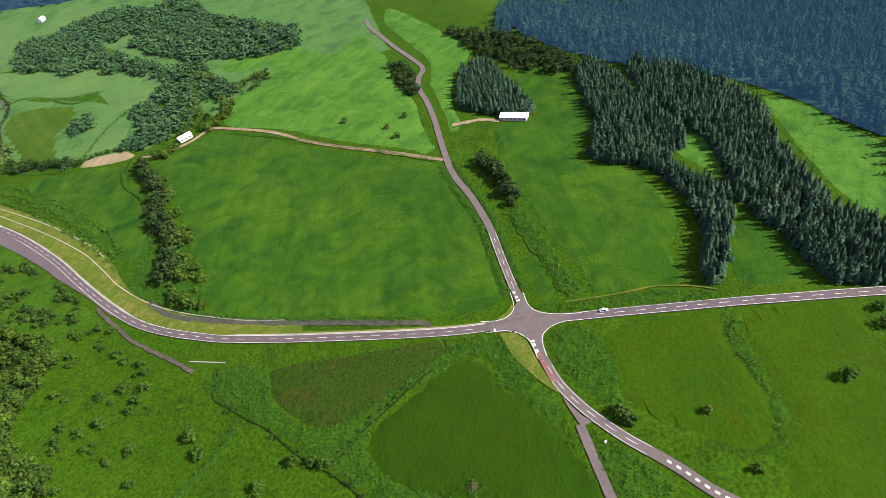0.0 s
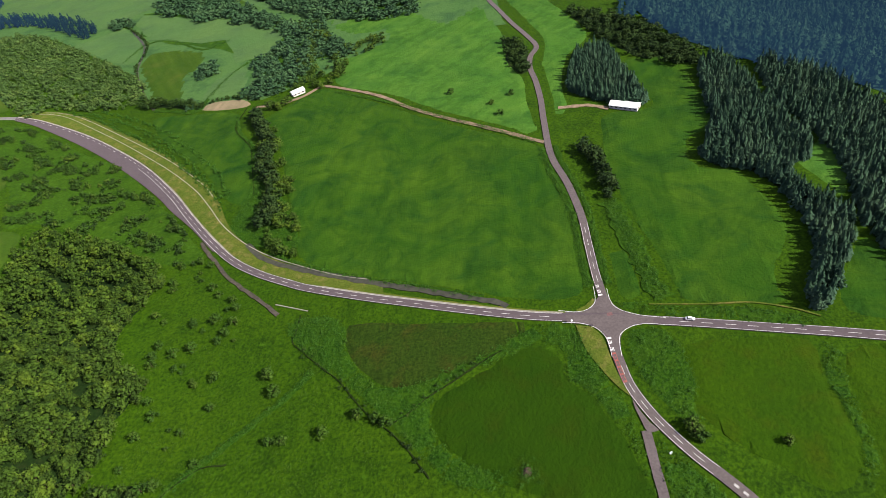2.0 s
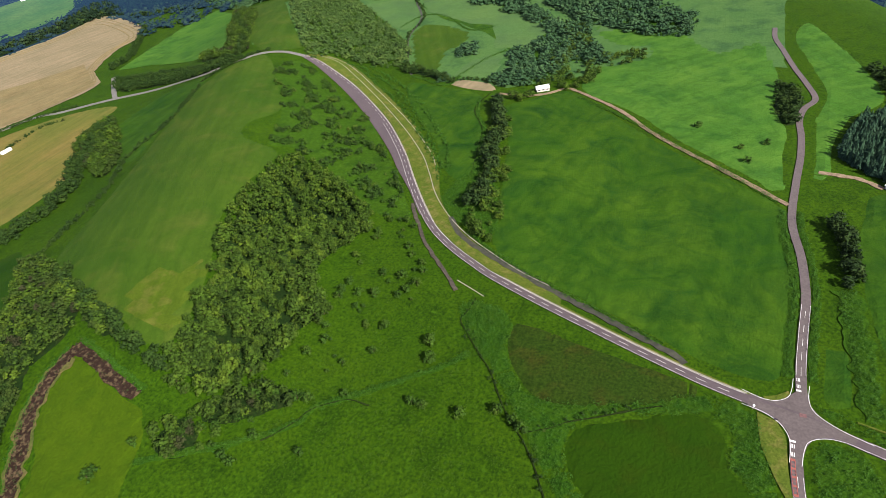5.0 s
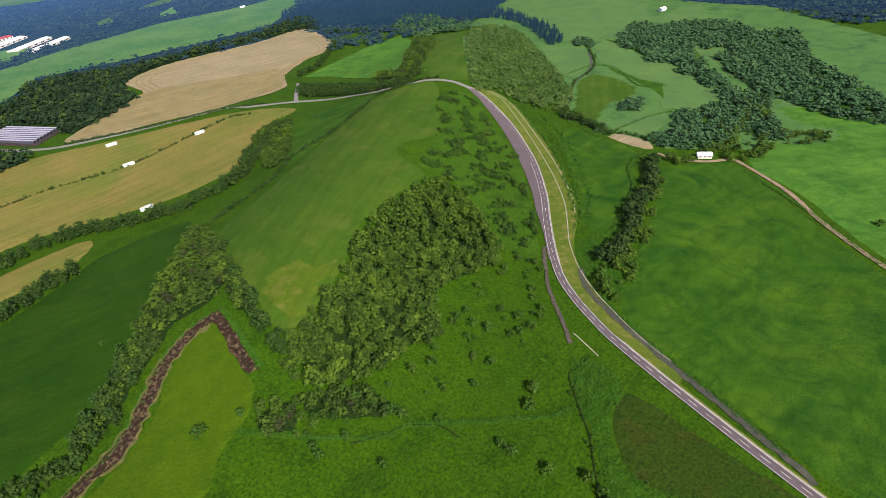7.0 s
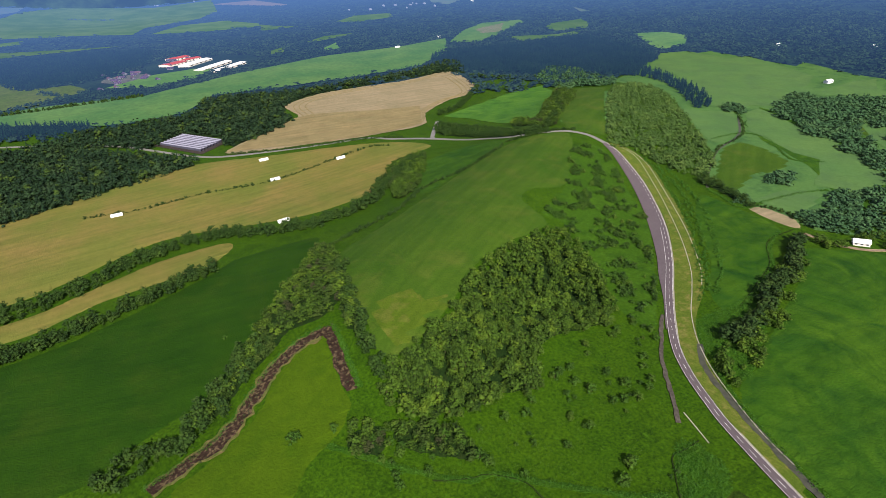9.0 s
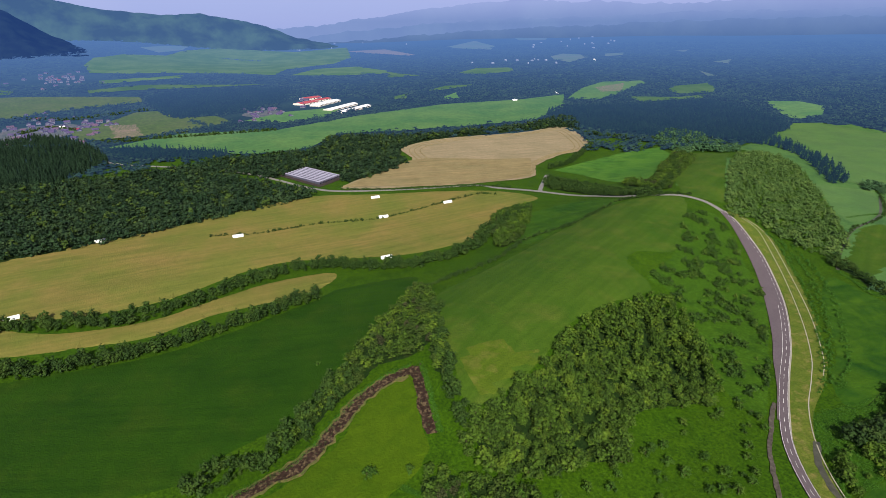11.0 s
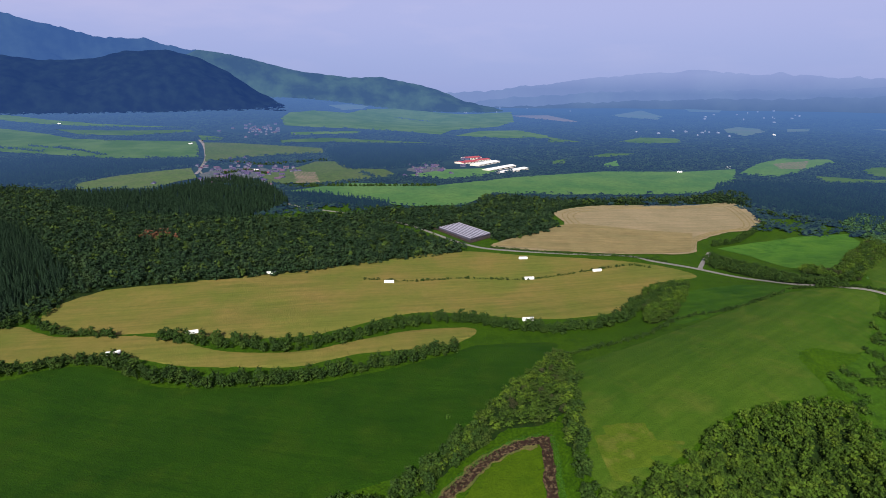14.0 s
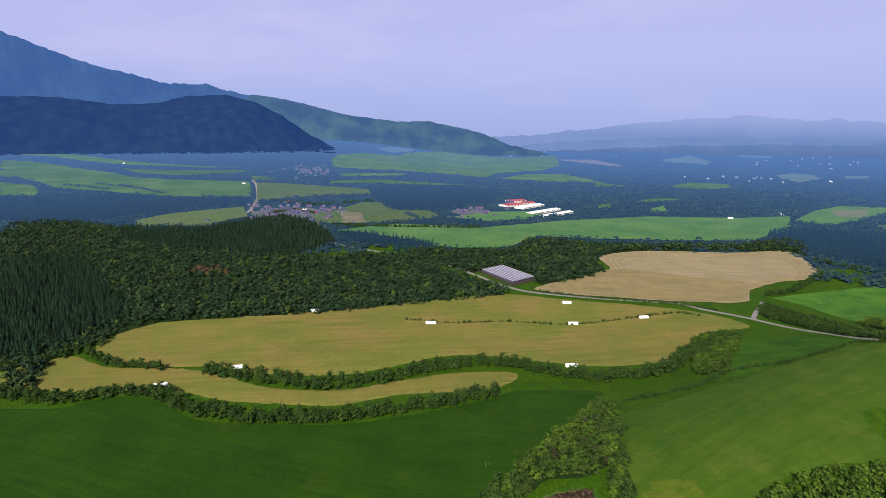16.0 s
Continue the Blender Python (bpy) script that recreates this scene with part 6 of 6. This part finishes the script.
def tunnel(length, wide):
    base = tagged(new("greenhouse_tunnel"), "grey-violet film greenhouse tunnel in a row", "greenhouse", "greenhouse tunnels")
    bm = bmesh.new()
    arc = [(0.33 * wide * math.cos(a), 3.4 * math.sin(a) + 0.2) for a in np.linspace(0, math.pi, 9)]
    arc = [(arc[0][0], -1.0)] + arc + [(arc[-1][0], -1.0)]
    cap = arc[3:-3]
    a = [bm.verts.new((0, y, z)) for y, z in cap]
    b = [bm.verts.new((length, y, z)) for y, z in cap]
    for i in range(len(cap) - 1):
        bm.faces.new((a[i], a[i + 1], b[i + 1], b[i]))
    bm.faces.new(a[::-1])
    bm.faces.new(b)
    part("film", bm, M_FILM, base)
    # Lower sides are coloured dark so that each tunnel shows a shaded stripe.
    for side in (arc[:4], arc[-4:]):
        bm = bmesh.new()
        a = [bm.verts.new((0, y, z)) for y, z in side]
        b = [bm.verts.new((length, y, z)) for y, z in side]
        for i in range(3):
            bm.faces.new((a[i], a[i + 1], b[i + 1], b[i]))
        part("side_curtain", bm, M_FILM_SHADE, base, "lower tunnel side darkened to look shaded")
    for x in (0.0, length * 0.33, length * 0.66, length):
        bm = bmesh.new()
        lo = [(bm.verts.new((x - 0.3, y * 1.02, z + 0.08)), bm.verts.new((x + 0.3, y * 1.02, z + 0.08))) for y, z in arc[1:-1]]
        for p, q in zip(lo, lo[1:]):
            bm.faces.new((p[0], q[0], q[1], p[1]))
        part("hoop", bm, M_ROOFDARK, base)
    return base


drape("greenhouse_yard", [tuple(ga + (ga - gb) * 0.15 - (gc - ga) * 0.08), tuple(gb + (gb - ga) * 0.15 - (gc - ga) * 0.08), tuple(gb + (gb - ga) * 0.15 + (gc - ga) * 1.1), tuple(gc + (ga - gb) * 0.15 + (gc - ga) * 0.1)], 0.5, M_YARD, "dark soil yard under greenhouses", "ground", 0.2)
t0 = tunnel(length, wide)
for k in range(8):
    p = ga + (gb - ga) * (k + 0.5) / 8
    m = pose(p.x, p.y, ground_z(ga.x, ga.y) + 0.5, 0, 0, turn)
    if k:
        copy_thing(t0, m)
    else:
        t0.matrix_basis = m


# white bale stacks
def bale_stack():
    base = tagged(new("bale_stack"), "row of white wrapped hay bales in the field", "bales", "white bale stacks")
    for k in range(4):
        for row in range(2):
            bm = bmesh.new()
            box(bm, (k - 1.5) * 3.1, 0, row * 1.55, row * 1.55 + 1.5, 3.0, 3.4)
            bmesh.ops.bevel(bm, geom=list(bm.edges), offset=0.25, segments=2, affect="EDGES")
            part("bale", bm, M_WHITE, base)
    return base


b0 = bale_stack()
ROW = [(-752.3, -162.5), (-705.0, -9.0), (-798.6, 181.4), (-713.1, 171.2), (-735.4, 268.4), (-562.0, -203.3), (-519.6, -260.0), (-566.9, 136.8)]
for k, p in enumerate(ROW):
    m = pose(p[0], p[1], ground_z(*p) + 0.6, 0, 0, 92 + rng.uniform(-6, 6) + (12 if k in (5, 6) else 0))
    if k:
        copy_thing(b0, m)
    else:
        b0.matrix_basis = m

# farm yard and village
for a, b, wd, roof, label in (
    ((-1806.8, 246.8), (-1887.9, 324.8), 36, M_ROOFWHITE, "long farm shed with a white roof"),
    ((-1678.5, 262.3), (-1778.5, 358.1), 28, M_ROOFWHITE, "long farm shed with a white roof"),
    ((-1623.2, 288.5), (-1716.6, 384.2), 26, M_ROOFWHITE, "long farm shed with a white roof"),
    ((-1861.8, 203.9), (-1904.0, 259.7), 40, M_ROOFRED, "farm building with a bright red roof"),
    ((-1979.3, 235.3), (-2008.2, 286.9), 40, M_ROOFRED, "farm building with a bright red roof"),
    ((-1918.5, 261.6), (-1946.3, 310.2), 30, M_ROOFRED, "farm building with a bright red roof"),
):
    c, turn, ln = between(a, b)
    put(gabled("farm_shed", ln, wd, 5, 2.5, M_WALL, roof, label, "shed", "", 5), c, turn)
for (x0, y0), wx, wy in (((-1665, -425), 115, 105), ((-1720, 95), 70, 60)):
    drape("village_ground", [(x0 + wx * math.cos(q), y0 + wy * math.sin(q)) for q in np.linspace(0, 5.6, 9)], 1.5, M_VILLAGE, "grey-brown yards and gardens of a village", "ground")
kinds = [gabled("house", 15, 10, 4.0, 2.8, M_HOUSEWALL, r, "village house with a %s roof and dull walls" % w, "house", "village houses", 3) for r, w in ((M_HOUSEDARK, "dark"), (M_HOUSEBROWN, "brown"), (M_HOUSERED, "red"))]
used = set()
CENTRES = (((-1683.7, -427.9), 72, 72), ((-1718.1, -307.8), 40, 10), ((-1723.3, 97.8), 45, 22), ((-1918.6, 256.0), 30, 8), ((-2802, -611), 75, 44))
for (x0, y0), spread, count in CENTRES:
    out = Vector((x0, y0)).normalized()
    for k in range(count):
        q = Vector((x0, y0)) + out * rng.normal(0, spread * 1.5) + Vector((-out.y, out.x)) * rng.normal(0, spread * 0.75)
        x, y = q
        w = int(rng.choice([0] * 16 + [1] * 9 + [2]))
        m = pose(x, y, ground_z(x, y) + 0.5, 0, 0, rng.choice([10, 100, 190, 60]))
        if w in used:
            copy_thing(kinds[w], m)
        else:
            used.add(w)
            kinds[w].matrix_basis = m
hut = gabled("hut", 13, 8, 4.0, 2.2, M_WHITE, M_ROOFWHITE, "small white farm building in a green field", "hut", "white huts", 2)
for k, p in enumerate(((-1604.8, 802.4), (-1684.3, 989.6), (-2264, -743), (-2809, -1478), (-2699.8, 1793.5), (-555.8, 1105.9), (-850.3, 1424.9), (-684.8, 1516.6), (-595.5, 1478.5), (-1710.6, -388.6))):
    m = pose(p[0], p[1], ground_z(*p) + 0.5, 0, 0, 80)
    if k:
        copy_thing(hut, m)
    else:
        hut.matrix_basis = m


specks_v, specks_f = [], []
for (x0, y0), spread, count in (((-5040.9, 2014.3), 260, 24), ((-4160.4, 2459.3), 200, 12), ((-2865.8, 1461.6), 130, 10), ((-3561.5, 2351.2), 160, 14), ((-4498.6, 736.5), 200, 8)):
    for k in range(count):
        x, y = x0 + rng.normal(0, spread), y0 + rng.normal(0, spread)
        z, w, h = ground_z(x, y) + 4, rng.uniform(4, 11), rng.uniform(4, 7)
        n_ = len(specks_v)
        specks_v += [(x + sx * w, y + sy * w * 0.6, z + q) for q in (0, h) for sx, sy in ((-1, -1), (1, -1), (1, 1), (-1, 1))]
        specks_v += [(x - w, y, z + h * 1.5), (x + w, y, z + h * 1.5)]
        specks_f += [(n_ + a, n_ + b, n_ + c) for a, b, c in ((0, 1, 5), (0, 5, 4), (1, 2, 6), (1, 6, 5), (2, 3, 7), (2, 7, 6), (3, 0, 4), (3, 4, 7), (4, 5, 9), (4, 9, 8), (6, 7, 8), (6, 8, 9), (5, 6, 9), (7, 4, 8))]
tagged(tri_mesh("distant_houses", specks_v, specks_f, M_FARWALL), "tiny pale houses of a far town in haze", "houses", kind="stuff")


# cars
def car(paint, label):
    base = tagged(new("car"), label, "car")
    bm = bmesh.new()
    box(bm, 0, 0, 0.35, 0.95, 4.4, 1.75)
    bmesh.ops.bevel(bm, geom=list(bm.edges), offset=0.16, segments=2, affect="EDGES")
    part("body", bm, paint, base)
    bm = bmesh.new()
    v = box(bm, -0.2, 0, 0.9, 1.48, 2.5, 1.6)
    for q in v[4:]:
        q.co.x = -0.2 + (q.co.x + 0.2) * 0.7
        q.co.y *= 0.85
    part("cabin", bm, M_WINDOW, base)
    bm = bmesh.new()
    box(bm, -0.2, 0, 1.47, 1.55, 1.75, 1.36)
    part("roof", bm, paint, base)
    for x in (-1.35, 1.35):
        for y in (-0.8, 0.8):
            bm = bmesh.new()
            bmesh.ops.create_cone(bm, cap_ends=True, segments=14, radius1=0.33, radius2=0.33, depth=0.22, matrix=pose(x, y, 0.33, 90))
            wheel = part("wheel", bm, M_TYRE, base)
            bm = bmesh.new()
            bmesh.ops.create_cone(bm, cap_ends=True, segments=12, radius1=0.2, radius2=0.2, depth=0.25, matrix=pose(x, y, 0.33, 90))
            part("rim", bm, M_ROOFWHITE, wheel, "pale metal rim")
    for x, y in ((2.17, 0.6), (2.17, -0.6), (-2.17, 0.6), (-2.17, -0.6)):
        bm = bmesh.new()
        box(bm, x, y, 0.62, 0.8, 0.08, 0.35)
        part("headlight" if x > 0 else "tail_light", bm, M_WHITE if x > 0 else M_ROOFRED, base)
    return base


def on_road(ob, p, line, lift=0.56):
    q = Vector(p)
    i = min(range(len(line) - 1), key=lambda k: (line[k] - q).length)
    d = line[i + 1] - line[i]
    ob.matrix_basis = pose(q.x, q.y, ground_z(line[i].x, line[i].y) + lift, 0, 0, math.degrees(math.atan2(d.y, d.x)))


on_road(car(M_CARWHITE, "white car driving on the grey asphalt road"), (72.5, 197.9), mc)


# small roadside things
def post_thing(name, p, label, category, disc):
    base = tagged(new(name), label, category)
    bm = bmesh.new()
    bmesh.ops.create_cone(bm, cap_ends=True, segments=10, radius1=0.06, radius2=0.06, depth=3.0, matrix=pose(0, 0, 1.5))
    part("pole", bm, M_WALL, base)
    bm = bmesh.new()
    if disc:
        bmesh.ops.create_cone(bm, cap_ends=True, segments=20, radius1=0.55, radius2=0.5, depth=0.12, matrix=pose(0, 0, 3.0, 60))
    else:
        box(bm, 0, 0, 2.2, 3.2, 1.6, 0.08)
        bmesh.ops.bevel(bm, geom=list(bm.edges), offset=0.02, segments=1, affect="EDGES")
    part("mirror" if disc else "board", bm, M_WHITE if disc else M_ROOFDARK, base)
    base.matrix_basis = pose(p[0], p[1], ground_z(*p))


post_thing("road_mirror", (15.5, 202.3), "white convex road mirror on a post", "mirror", True)
post_thing("road_sign", (24.7, 198.3), "dark road sign board on a post", "sign", False)
bm = bmesh.new()
box(bm, 0, 0, -0.2, 0.6, 1.4, 0.8)
bmesh.ops.bevel(bm, geom=list(bm.edges), offset=0.12, segments=2, affect="EDGES")
marker = part("marker_stone", bm, M_WHITE, None)
put(tagged(marker, "pale marker stone in rough grass", "stone"), (46.5, 127.8), 30)


# mound of stone in the wet meadow
def boulder(p, size):
    bm = bmesh.new()
    bmesh.ops.create_icosphere(bm, subdivisions=3, radius=size)
    for q in bm.verts:
        q.co *= 1 + 0.45 * noise.fractal(q.co * 0.6, 1.0, 2.0, 4)
        q.co.z *= 0.6
    ob = part("boulder", bm, M_STONE, None)
    ob.matrix_basis = pose(p[0], p[1], ground_z(*p) + 0.3)
    return tagged(ob, "rough brown boulder in the wet meadow", "boulder")


boulder((-12.6, 122.5), 2.0)
ring = np.array((-12.6, 122.5)) + rng.normal(0, 2.6, (70, 2))
stand("tall_weeds", ring, WEED, 1.3, 0.5, M_TALL, "tall green weeds round a boulder", 1.3)
